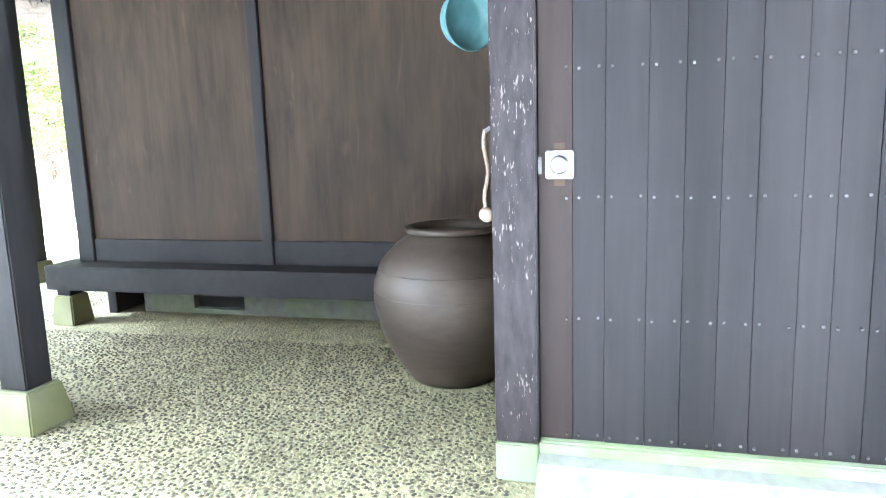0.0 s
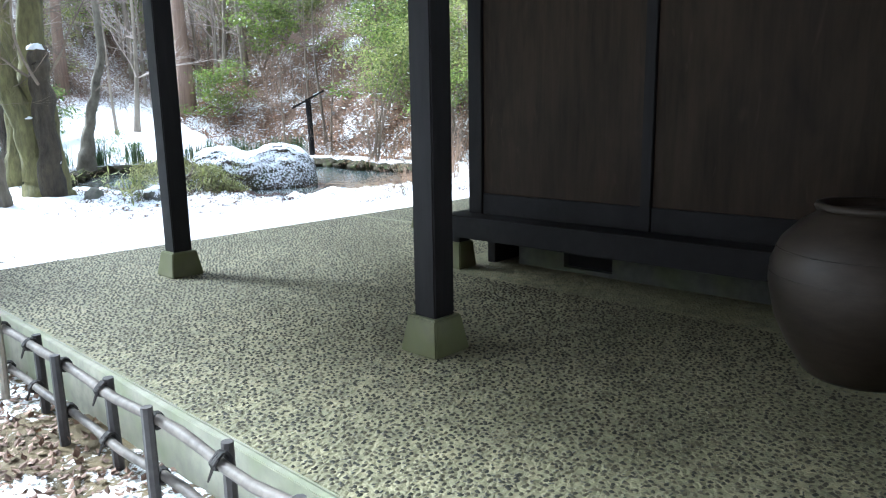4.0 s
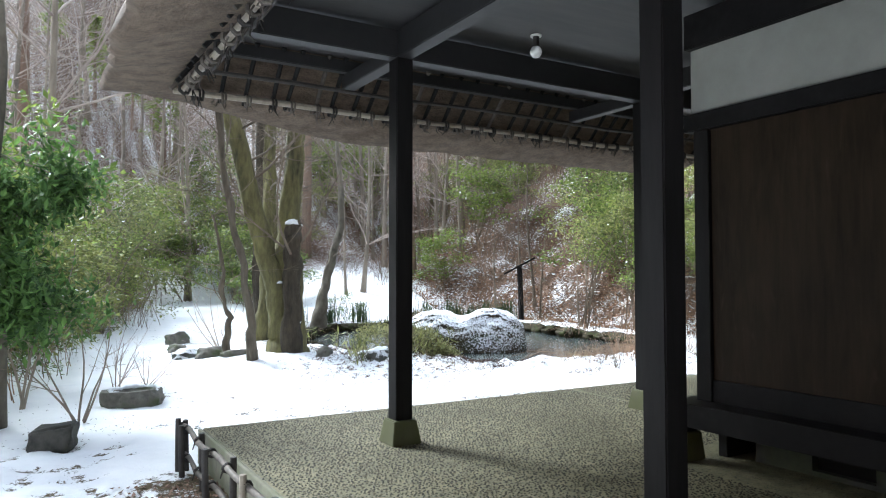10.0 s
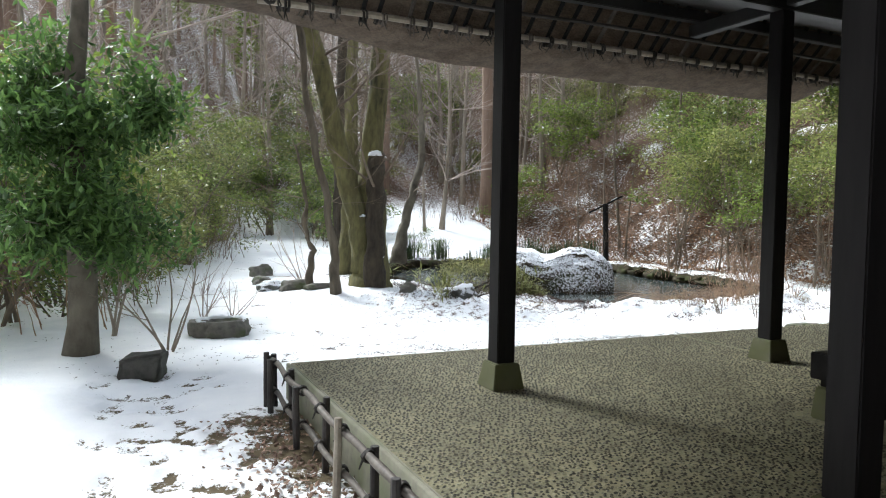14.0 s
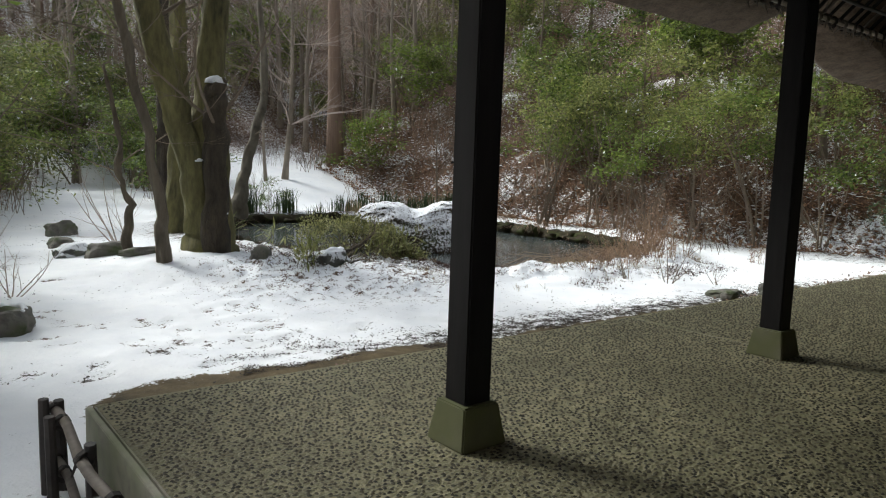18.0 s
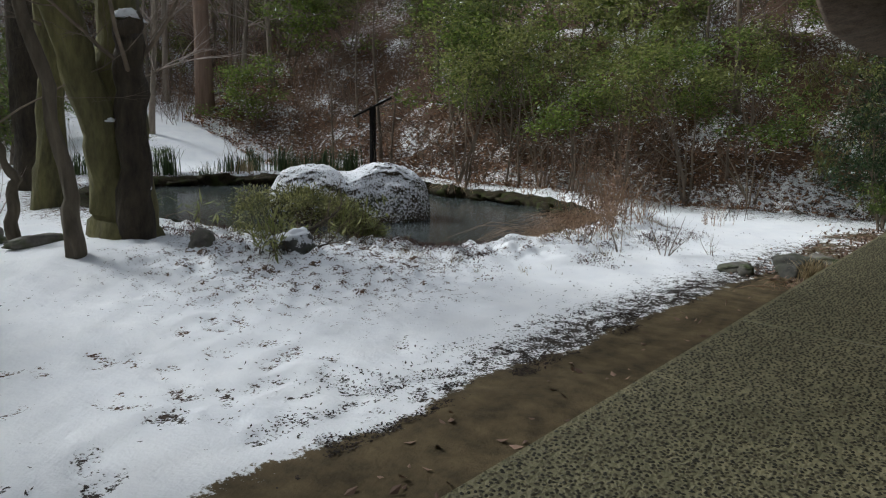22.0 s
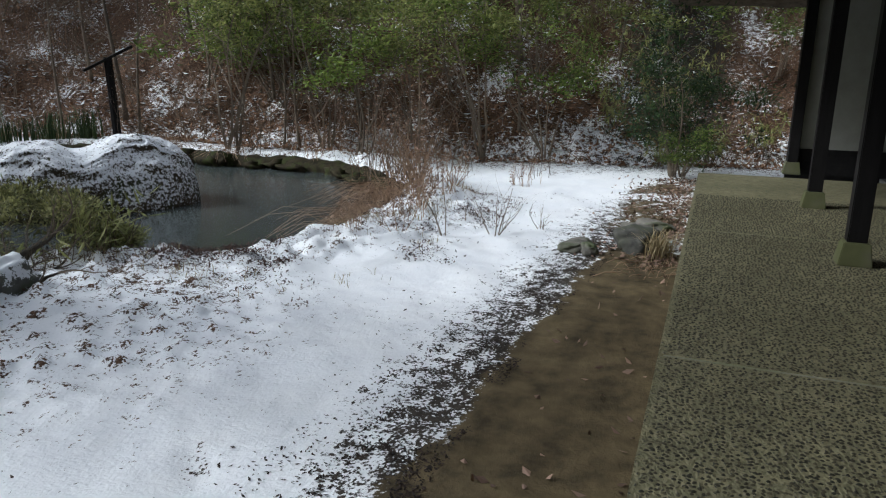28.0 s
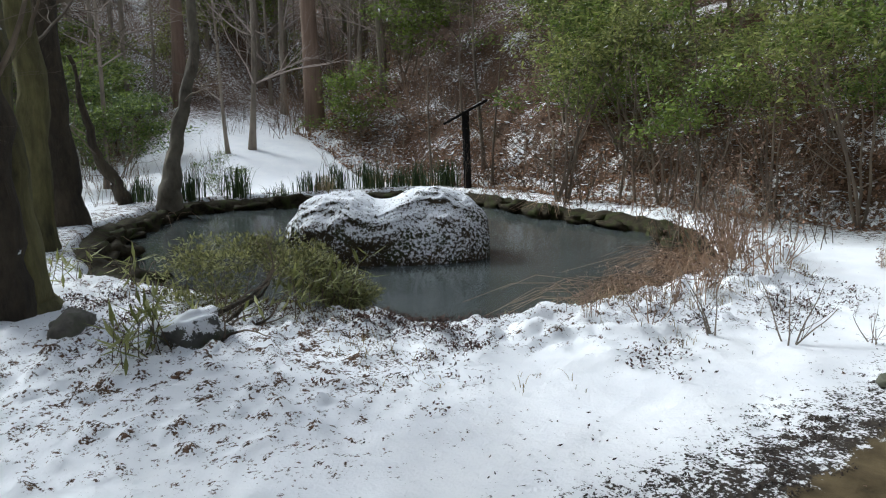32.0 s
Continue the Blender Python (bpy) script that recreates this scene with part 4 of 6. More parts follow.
# hanging bowl on the side wall
bowl = thing("hanging_basin", "green patinated copper basin hung on the wall", "basin", (1.02, -4.72, 1.86))
prof = [(0.0, 0.0), (0.11, 0.0), (0.128, 0.012), (0.148, 0.085), (0.155, 0.09), (0.15, 0.096), (0.142, 0.09), (0.122, 0.018), (0.10, 0.01), (0.002, 0.01)]
b = smooth(part("pan", lathe(prof, 36), M_PATINA, bowl))
b.matrix_local = Vector((-0.66, -0.74, -0.06)).to_track_quat("Z", "Y").to_matrix().to_4x4() @ Matrix.Scale(0.98, 4)
s = Soup()
s.tube([(0.02, -0.02, 0.14), (0.03, -0.15, 0.22), (0.03, -0.36, 0.24)], [0.005, 0.005, 0.005], 6)
part("hook", s.data(), M_STAKE, bowl, "thin iron hook")

# pull rope with a wooden ball
pull = thing("pull_rope", "pale rope with a round wooden knob hanging by the post", "rope", (0.125, -5.018, 0))
s = Soup()
s.tube([(0, 0.0 + 0.008 * math.sin(i), 1.33 - 0.032 * i) for i in range(10)], [0.007] * 10, 7)
part("rope", s.data(), M_STRAW, pull)
s = Soup()
s.tube([(0, 0, 1.325), (0, -0.015, 1.335), (0, -0.035, 1.335)], [0.008, 0.008, 0.008], 6)
part("hook", s.data(), M_STAKE, pull)
k = bmesh.new()
bmesh.ops.create_icosphere(k, subdivisions=2, radius=0.03)
bmesh.ops.translate(k, verts=k.verts, vec=(0, 0, 1.02))
smooth(part("knob", k, M_STRAW, pull, "round wooden knob"))

# ceiling bulb
bulb = thing("ceiling_lamp", "white globe bulb in a black socket on the dark ceiling, unlit", "lamp", (1.26, -0.32, 3.575))
part("rose", lathe([(0.05, -0.014), (0.05, 0.0), (0.001, 0.0)], 24), M_WHITEPAINT, bulb, "white ceiling rose")
socket = part("socket", lathe([(0.03, -0.12), (0.032, -0.10), (0.026, -0.04), (0.03, -0.012), (0.001, -0.012)], 20), M_STAKE, bulb, "black socket")
smooth(part("globe", lathe([(0.004, -0.205), (0.03, -0.2), (0.05, -0.172), (0.054, -0.15), (0.042, -0.118), (0.026, -0.10)], 28), M_GLOBE, socket, "frosted white globe"))


# benches
def bench(x0, x1, y0, y1):
    b = thing("bench", "low reddish varnished wooden bench against the plaster wall", "bench", (x0, y0, 0), "porch benches")
    L, W = x1 - x0, y1 - y0
    for i in range(3):
        w = W / 3
        part("seat_board", box(0, L, i * w + 0.004, (i + 1) * w - 0.004, 0.385, 0.42, 0.006), M_BENCH, b)
    for x in (0.08, L * 0.5, L - 0.08):
        for y in (0.04, W - 0.04):
            part("leg", box(x - 0.03, x + 0.03, y - 0.03, y + 0.03, 0.0, 0.384, 0.004), M_BENCH, b)
    part("rail", box(0.11, L - 0.11, 0.025, 0.055, 0.12, 0.17, 0.003), M_BENCH, b)
    part("rail", box(0.11, L - 0.11, W - 0.055, W - 0.025, 0.12, 0.17, 0.003), M_BENCH, b)
    part("apron_board", box(0.11, L - 0.11, 0.02, 0.04, 0.31, 0.384, 0.003), M_BENCH, b)
    return b


bench(4.3, 6.9, -1.18, -0.80)
bench(7.6, 9.9, -1.18, -0.80)

# ---- low bamboo fence along the porch edge ----
fence = thing("fence", "low fence of charred stakes with tied weathered bamboo rails", "fence", (-1.42, 0, 0))
FY = [1.28, 1.10, 0.62, 0.18, -0.30, -0.78, -1.25, -1.72, -2.2, -2.7, -3.2, -3.7]


def rail(z, r, mat):
    s = Soup()
    pts = [(0.012 * math.sin(i * 1.1), 1.36 - 5.3 * i / 30, z + 0.012 * math.sin(i * 0.9)) for i in range(31)]
    s.tube(pts, [r * (1.12 if i % 4 == 0 else 1.0) for i in range(31)], 8)
    return smooth(part("rail", s.data(), mat, fence, "grey weathered bamboo rail"))


rails = (rail(0.10, 0.022, M_GREYPOLE), rail(-0.14, 0.020, M_GREYPOLE))
for i, y in enumerate(FY):
    for side in ((-1, 1) if i % 2 else (1, -1))[: 2 if i < 1 else 1] if i else (-1, 1):
        yy = y + (0.02 if side > 0 else -0.02)
        top = 0.155 + rnd.uniform(-0.015, 0.03)
        s = Soup()
        lean = rnd.uniform(-0.02, 0.02)
        s.tube([(side * 0.04, yy, -0.40), (side * 0.04 + lean * 0.5, yy, -0.1), (side * 0.04 + lean, yy + lean, top)], [0.024, 0.025, 0.023], 8)
        part("stake", s.data(), M_STAKE if i != 5 else M_BAMBOO, fence)
    for z, pole in zip((0.10, -0.14), rails):
        s = Soup()
        for k in range(3):
            s.tube([(0.034 * math.cos(w), y + 0.012 * (k - 1) + 0.012 * math.sin(w * 2), z + 0.03 * math.sin(w)) for w in np.linspace(0, 6.28, 9)], [0.008] * 9, 5, False)
        s.tube([(-0.03, y, z - 0.01), (-0.045, y + 0.02, z - 0.07)], [0.007, 0.004], 4)
        part("rope_tie", s.data(), M_ROPE, pole)


# ---- stones ----
def stone_mesh(size, seed, rough=0.16, sub=3, flat=0.0):
    b = bmesh.new()
    bmesh.ops.create_icosphere(b, subdivisions=sub, radius=1.0)
    for v in b.verts:
        p = v.co.copy()
        k = 1 + rough * noise.fractal(p * 1.1 + Vector((seed, 0, 0)), 1.0, 2.0, 4) * 1.6 + rough * 0.4 * noise.noise(p * 4 + Vector((0, seed, 0)))
        q = Vector([math.copysign(abs(c) ** 0.75, c) for c in p]) * k
        v.co = (q.x * size[0], q.y * size[1], max(q.z, -0.55) * size[2])
    return b


def stone(x, y, size, seed, mat, label, turn=0, sink=0.3, name="garden_stone"):
    ob = smooth(part(name, stone_mesh(size, seed, 0.2, 4), mat))
    ob.matrix_world = pose(x, y, ground(x, y) + size[2] * (0.55 - sink), 0, 0, turn)
    return tagged(ob, label, "stone")


def rock_top(u):
    """Height of the boulder's back along its length."""
    return 0.97 - 0.20 * math.exp(-((u + 0.12) ** 2) / 0.12) + 0.04 * step(0.3, 1.0, u) - 0.25 * step(1.25, 1.6, abs(u))


bb = bmesh.new()
bmesh.ops.create_icosphere(bb, subdivisions=6, radius=1.0)
for v in bb.verts:
    p = v.co.copy()
    q = Vector([math.copysign(abs(c) ** e, c) for c, e in zip(p, (0.62, 0.7, 0.55))])
    u = q.x * 1.52
    right = step(-0.3, 0.5, u)
    h = max(q.z, 0)
    w = q.y * 0.80
    if w < 0:
        w *= 1.0 - 0.50 * h * right + 0.10 * h * (1 - right) - 0.16 * step(0.0, -0.6, q.z)
    z = h * rock_top(u) if q.z > 0 else q.z * 0.5
    k = noise.fractal(p * 2.3 + Vector((3.3, 0, 0)), 1.0, 2.0, 5)
    v.co = (u + 0.09 * k, w + 0.10 * k, z + (0.055 * noise.fractal(Vector((u * 3.4, w * 3.4, 7)), 0.9, 2.0, 6) + 0.024 * noise.noise(Vector((u * 17, w * 17, 3)))) * step(-0.2, 0.3, q.z))
big = smooth(part("pond_rock", bb, M_ROCK))
big.matrix_world = pose(7.05, 9.95, WATER_Z + 0.06, 0, 0, -33)
tagged(big, "large dark saddle-backed boulder in the pond with snow on top", "rock")
stone(6.86, 2.70, (0.27, 0.13, 0.055), 1.0, M_STONE, "flat grey stepping stone in the snow", -15, 0.1)
stone(6.66, 2.52, (0.13, 0.09, 0.07), 1.4, M_STONE, "small grey stone beside the stepping stone", 10, 0.15)
stone(7.12, 2.06, (0.33, 0.24, 0.19), 2.0, M_DARKSTONE, "dark grey boulder beside the porch edge", -10)
stone(7.6, 2.1, (0.36, 0.2, 0.12), 2.7, M_STONE, "grey stone dusted with snow by the path", 25)
stone(8.3, 2.0, (0.26, 0.18, 0.09), 3.7, M_STONE, "small grey stone among dry leaves", 45)
bb = bmesh.new()
bmesh.ops.create_cube(bb, size=1.0)
bmesh.ops.bevel(bb, geom=bb.edges[:], offset=0.09, segments=2, affect="EDGES")
bmesh.ops.subdivide_edges(bb, edges=bb.edges[:], cuts=4, use_grid_fill=True)
for v in bb.verts:
    p = v.co.copy()
    v.co = Vector((p.x * (0.42 - 0.05 * p.z) + 0.02 * p.z, p.y * 0.30, p.z * 0.27 + 0.04 * p.x)) + Vector((1, 1, 0.6)) * 0.03 * noise.fractal(p * 3.1, 1.0, 2.0, 4)
block = smooth(part("garden_stone", bb, M_DARKSTONE))
block.matrix_world = pose(-2.36, 3.0, ground(-2.36, 3.0) + 0.085, 0, 0, -14)
tagged(block, "dark blocky stone standing in the snow", "stone")
stone(0.6, 9.3, (0.3, 0.22, 0.16), 5.0, M_STONE, "brown-grey stone near the tree", 10)
stone(0.25, 9.9, (0.32, 0.2, 0.13), 5.5, M_STONESNOW, "low stone near the tree", 40)
stone(1.0, 8.5, (0.4, 0.12, 0.07), 6.0, M_STONE, "long flat stone lying by the tree", 15)
stone(2.95, 6.5, (0.34, 0.2, 0.22), 7.0, M_STONESNOW, "snow-dusted stone by the pond bush", 10)
stone(2.2, 7.2, (0.2, 0.14, 0.14), 7.5, M_STONE, "small grey stone by the pond bush", 50)
stone(0.3, 11.2, (0.3, 0.2, 0.12), 7.9, M_STONE, "low grey stone beside the path", 80)
stone(0.75, 13.6, (0.35, 0.2, 0.22), 9.9, M_STONE, "low grey stone beside the path", 30)

basin = thing("stone_basin", "round stone water basin rimmed with snow", "basin", (-1.35, 4.95, ground(-1.35, 4.95) - 0.03))
bb = stone_mesh((0.37, 0.26, 0.22), 12.4, 0.18, 4)
for v in bb.verts:
    v.co.z = min(v.co.z, 0.13 + 0.02 * noise.noise(v.co * 7))
    if v.co.z > 0.05:
        v.co.z -= 0.10 * step(0.6, 0.42, math.hypot(v.co.x / 0.36, v.co.y / 0.25))
smooth(part("bowl", bb, M_STONE, basin)).location = (0, 0, 0.1)
pool = bmesh.new()
bmesh.ops.create_circle(pool, cap_ends=True, segments=28, radius=1.0)
for v in pool.verts:
    v.co = (v.co.x * 0.20, v.co.y * 0.13, 0.165)
part("pool", pool, M_DARK, basin, "dark still water in the hollow")
rim = Soup()
rim.tube([(0.29 * math.cos(w), 0.20 * math.sin(w), 0.22 + 0.012 * math.sin(w * 5)) for w in np.linspace(-0.5, 3.9, 40)], [0.045 * (0.35 + 0.65 * math.sin(math.pi * k / 39)) * (1 + 0.25 * math.sin(k * 1.9)) for k in range(40)], 9)
smooth(part("snow_rim", rim.data(), M_SNOW, basin, "snow lying along the rim"))


# ---- trees and shrubs ----
def stuff(ob):
    ob["kind"] = "stuff"
    return ob


def limb_path(r, start, way, length, segs, wander, lift=0.0):
    pts, p, d = [Vector(start)], Vector(start), Vector(way).normalized()
    for _ in range(segs):
        d = (d + rng_dir(r) * wander + Vector((0, 0, lift))).normalized()
        p = p + d * (length / segs)
        pts.append(p.copy())
    return pts, d


def grow(s, r, start, way, length, radius, depth, wander=0.16, lift=0.04, spread=0.75, sides=(7, 5, 4, 3, 3), tips=None, kids=(4, 6)):
    segs = 7 if depth >= 3 else 5 if depth == 2 else 3
    pts, d = limb_path(r, start, way, length, segs, wander, lift)
    s.tube(pts, [radius * (1 - 0.72 * i / segs) for i in range(segs + 1)], sides[min(4, max(0, 4 - depth))], False)
    if depth <= 1:
        if tips is not None:
            tips += pts[1:]
        return
    for k in range(r.randint(*kids)):
        i = r.randint(max(1, segs // 3), segs)
        base = (pts[i] - pts[i - 1]).normalized()
        w = (base + rng_dir(r) * spread).normalized()
        frac = 1 - 0.55 * i / segs
        grow(s, r, pts[i], w, length * r.uniform(0.42, 0.68), radius * 0.5 * frac, depth - 1, wander * 1.15, lift, spread, sides, tips, kids)


def bare_tree(seed, height, radius, lean=(0, 0), bark=None, label="tall bare winter tree with grey bark", first=0.35, depth=4, limbs=9, name="bare_tree", flare=1.5, twigs=None):
    r = random.Random(seed)
    t = thing(name, label, "tree", group="woodland trees")
    s = Soup()
    n = 12
    pts = []
    for i in range(n + 1):
        u = i / n
        pts.append(Vector((lean[0] * u * height + 0.12 * math.sin(u * 5 + seed), lean[1] * u * height + 0.12 * math.cos(u * 4 + seed) - 0.12 * math.cos(seed), height * u - 0.25)))
    rad = [radius * ((flare if i == 0 else 1.12 if i == 1 else 1.0) * (1 - 0.75 * i / n)) for i in range(n + 1)]
    s.tube(pts, rad, 12)
    smooth(part("trunk", s.data(), bark or M_BARK, t))
    b = Soup()
    for k in range(limbs):
        i = r.randint(max(2, int(n * first)), n)
        w = Vector((math.cos(k * 2.4 + seed), math.sin(k * 2.4 + seed), r.uniform(0.15, 0.9)))
        grow(b, r, pts[i], w, height * r.uniform(0.22, 0.38), rad[i] * 0.3 + 0.008, depth - 1)
    grow(b, r, pts[-1], (lean[0], lean[1], 1), height * 0.25, rad[-1], depth - 1)
    stuff(part("crown", b.data(), twigs or M_TWIG, t, "bare thin twigs"))
    return t


def shrub(seed, height, width, leaves, mat, label, leaf=(0.09, 0.04), stems=6, name="evergreen_shrub", lower=0.2, stem_mat=None, droop=0.0, clumps=14):
    r = random.Random(seed)
    t = thing(name, label, "shrub", group="garden shrubs")
    s, l, tips = Soup(), Soup(), []
    for k in range(stems):
        w = Vector((r.uniform(-1, 1) * width / height, r.uniform(-1, 1) * width / height, 1.2))
        grow(s, r, (r.uniform(-0.1, 0.1) * width, r.uniform(-0.1, 0.1) * width, -0.1), w, height * r.uniform(0.6, 0.95), 0.010 + 0.006 * height, 3, 0.2, 0.05, 0.9, (5, 4, 3, 3, 3), tips, (2, 3))
    stuff(part("branchwork", s.data(), stem_mat or M_STEM, t, "thin woody stems"))
    tips = [p for p in tips if p.z > lower * height] or [Vector((0, 0, height * 0.6))]
    cores = [r.choice(tips) for _ in range(clumps * 2)]
    for _ in range(leaves):
        c = r.choice(cores)
        p = c + Vector((r.gauss(0, 1), r.gauss(0, 1), r.gauss(0, 0.5))) * (0.075 * height + 0.04)
        d = rng_dir(r, 0.0)
        d.z = d.z * 0.5 - droop
        k = r.uniform(0.7, 1.25)
        l.leaf(p, d, Vector((0, 0, 1)) + rng_dir(r) * 0.6, leaf[0] * k, leaf[1] * k)
    stuff(part("foliage", l.data(), mat, t))
    return t


def brush(seed, height, width, stems, mat, label, name="dry_shrub", leaves=0, leaf_mat=None, category="shrub"):
    """A thicket of thin bare stems."""
    r = random.Random(seed)
    t = thing(name, label, category, group="dry undergrowth")
    s, tips = Soup(), []
    for _ in range(stems):
        b = Vector((r.gauss(0, 0.3) * width, r.gauss(0, 0.3) * width, -0.08))
        w = Vector((r.gauss(0, 0.25), r.gauss(0, 0.25), 1))
        grow(s, r, b, w, height * r.uniform(0.5, 1.0), 0.0045 + 0.0035 * height, 2, 0.14, 0.02, 0.5, (4, 4, 3, 3, 3), tips, (2, 4))
    stuff(part("branchwork", s.data(), mat, t))
    if leaves:
        l = Soup()
        for _ in range(leaves):
            p = r.choice(tips) + rng_dir(r) * 0.05
            l.leaf(p, rng_dir(r, -0.2), Vector((0, 0, 1)) + rng_dir(r), 0.06, 0.03)
        stuff(part("foliage", l.data(), leaf_mat or M_DRY, t))
    return t


def put(src, x, y, turn=0.0, size=1.0, dz=0.0):
    c = copy_thing(src, Matrix.Identity(4))
    c.matrix_basis = pose(x, y, ground(x, y) + dz, 0, 0, turn) @ Matrix.Diagonal((size, size, size, 1))
    return c


def place(src, x, y, turn=0.0, size=1.0, dz=0.0):
    src.matrix_basis = pose(x, y, ground(x, y) + dz, 0, 0, turn) @ Matrix.Diagonal((size, size, size, 1))
    return src


# twin old trees beside the pond
def old_trunk(name, label, pts, radii, bark, seed, limbs, stub=None):
    r = random.Random(seed)
    t = thing(name, label, "tree", (0, 0, 0), "old trees by the pond")
    s = Soup()
    P = [Vector(p) for p in pts]
    fine, fr = [], []
    for i in range(len(P) - 1):
        for k in range(7):
            u = k / 7
            fine.append(P[i].lerp(P[i + 1], u) + Vector((0.02 * math.sin(i + u * 6), 0.02 * math.cos(i * 2 + u * 5), 0)))
            fr.append(radii[i] + (radii[i + 1] - radii[i]) * u)
    fine.append(P[-1])
    fr.append(radii[-1])
    s.tube(fine, fr, 22)
    v, f = s.data()
    v = [tuple(Vector(p) + Vector((1, 1, 0)) * 0.05 * noise.fractal(Vector((p[0] * 7, p[1] * 7, p[2] * 2.2)), 1, 2, 3)) for p in v]
    smooth(part("trunk", (v, f), bark, t))
    b = Soup()
    for k in range(limbs):
        i = r.randint(int(len(fine) * 0.5), len(fine) - 1)
        w = Vector((math.cos(k * 2.4 + seed), math.sin(k * 2.4 + seed), r.uniform(0.1, 0.8)))
        grow(b, r, fine[i], w, r.uniform(1.2, 2.8), fr[i] * 0.14 + 0.005, 4, 0.2)
    stuff(part("crown", b.data(), M_STEM, t, "bare brown twigs"))
    return t


old_trunk("old_tree", "old forked tree with a thick mossy trunk", [(1.84, 8.32, -0.35), (1.84, 8.3, 0.1), (1.83, 8.3, 1.2), (1.86, 8.3, 2.4), (1.98, 8.3, 4.0), (2.12, 8.32, 5.6), (2.35, 8.4, 8.0)], (0.52, 0.37, 0.31, 0.215, 0.18, 0.14, 0.06), M_MOSSBARK, 8, 10)
old_trunk("old_tree", "leaning mossy limb of the old forked tree", [(1.70, 8.28, 0.2), (1.62, 8.25, 1.1), (1.32, 8.2, 2.0), (0.74, 8.1, 4.1), (0.2, 8.05, 6.0), (-0.5, 8.1, 8.2)], (0.24, 0.215, 0.19, 0.165, 0.13, 0.07), M_MOSSBARK, 5, 9)
old_trunk("old_tree", "short dark broken trunk capped with snow", [(1.80, 8.0, -0.3), (1.82, 7.98, 0.6), (1.84, 7.98, 1.6), (1.85, 8.0, 2.2), (1.85, 8.0, 2.42)], (0.24, 0.19, 0.165, 0.16, 0.12), M_STUB, 3, 4)
for k, (cx, cy, cz, cr) in enumerate(((1.84, 7.96, 2.44, 0.10), (1.93, 7.98, 2.40, 0.06), (1.58, 8.02, 1.28, 0.045), (1.92, 7.86, 0.52, 0.045))):
    cap = smooth(part("snow_cap", stone_mesh((cr, cr * 0.85, cr * 0.6), 6.6 + k, 0.5, 3), M_SNOW))
    cap.matrix_world = pose(cx, cy, cz)
    tagged(cap, "cap of snow on the broken trunk" if k < 2 else "small clot of snow caught on the bark", "snow")
old_trunk("slender_tree", "slender tree with mottled bark leaning beside the old trunk", [(0.92, 7.5, -0.3), (0.90, 7.5, 0.5), (0.75, 7.5, 1.6), (0.45, 7.5, 2.9), (0.25, 7.55, 4.6), (-0.1, 7.6, 6.6)], (0.105, 0.072, 0.06, 0.054, 0.045, 0.02), M_SLIM, 21, 9)
old_trunk("slender_tree", "thin twisted stem near the old tree", [(0.78, 8.7, -0.3), (0.76, 8.7, 0.2), (0.84, 8.72, 0.6), (0.66, 8.7, 1.0), (0.70, 8.75, 1.6), (0.5, 8.8, 2.6)], (0.08, 0.06, 0.055, 0.05, 0.04, 0.015), M_SLIM, 22, 7)
old_trunk("bank_tree", "dark mossy tree at the pond's edge", [(2.55, 12.3, -0.4), (2.62, 12.3, 0.5), (2.75, 12.35, 2.0), (2.7, 12.4, 4.2), (2.9, 12.5, 8.0)], (0.32, 0.23, 0.19, 0.16, 0.07), M_MOSSBARK, 23, 10)
old_trunk("bank_tree", "thick dark tree at the pond's edge", [(3.35, 14.9, -0.4), (3.35, 14.9, 0.5), (3.3, 14.9, 2.0), (3.35, 15.0, 4.2), (3.2, 15.0, 8.0)], (0.42, 0.33, 0.3, 0.25, 0.1), M_STUB, 24, 9)
old_trunk("bank_tree", "twisted tree with pale patches on dark bark", [(5.66, 16.7, -0.35), (5.72, 16.7, 0.25), (5.9, 16.75, 1.0), (6.2, 16.8, 2.0), (6.55, 16.9, 3.3), (6.5, 17.0, 5.0), (6.2, 17.0, 7.5)], (0.30, 0.21, 0.15, 0.13, 0.11, 0.08, 0.035), M_PATCHBARK, 25, 10)
old_trunk("bank_tree", "small dark tree leaning out of the snow", [(5.0, 17.6, -0.3), (4.85, 17.6, 0.3), (4.5, 17.65, 0.9), (4.4, 17.7, 1.6), (4.2, 17.8, 3.0)], (0.18, 0.13, 0.1, 0.08, 0.03), M_STUB, 26, 6)

# sign post across the pond
sz = ground(12.7, 15.0)
signp = thing("sign_post", "dark timber post with a slanting board roof", "sign", (12.70, 15.05, sz))
s = Soup()
s.tube([(0.0, 0, -0.1), (-0.03, 0.01, 1.0), (-0.06, 0.02, 1.95)], [0.105, 0.10, 0.10], 8)
part("post", s.data(), M_WOOD, signp)
b = part("roof_board", box(-0.75, 0.5, -0.16, 0.16, -0.03, 0.03, 0.005), M_WOOD, signp)
b.matrix_local = pose(0.05, -0.02, 1.98, 0, -28, -38)
part("roof_snow", box(0.1, 0.34, -0.08, 0.08, 0.032, 0.05, 0.008), M_SNOW, b, "thin snow on the board")

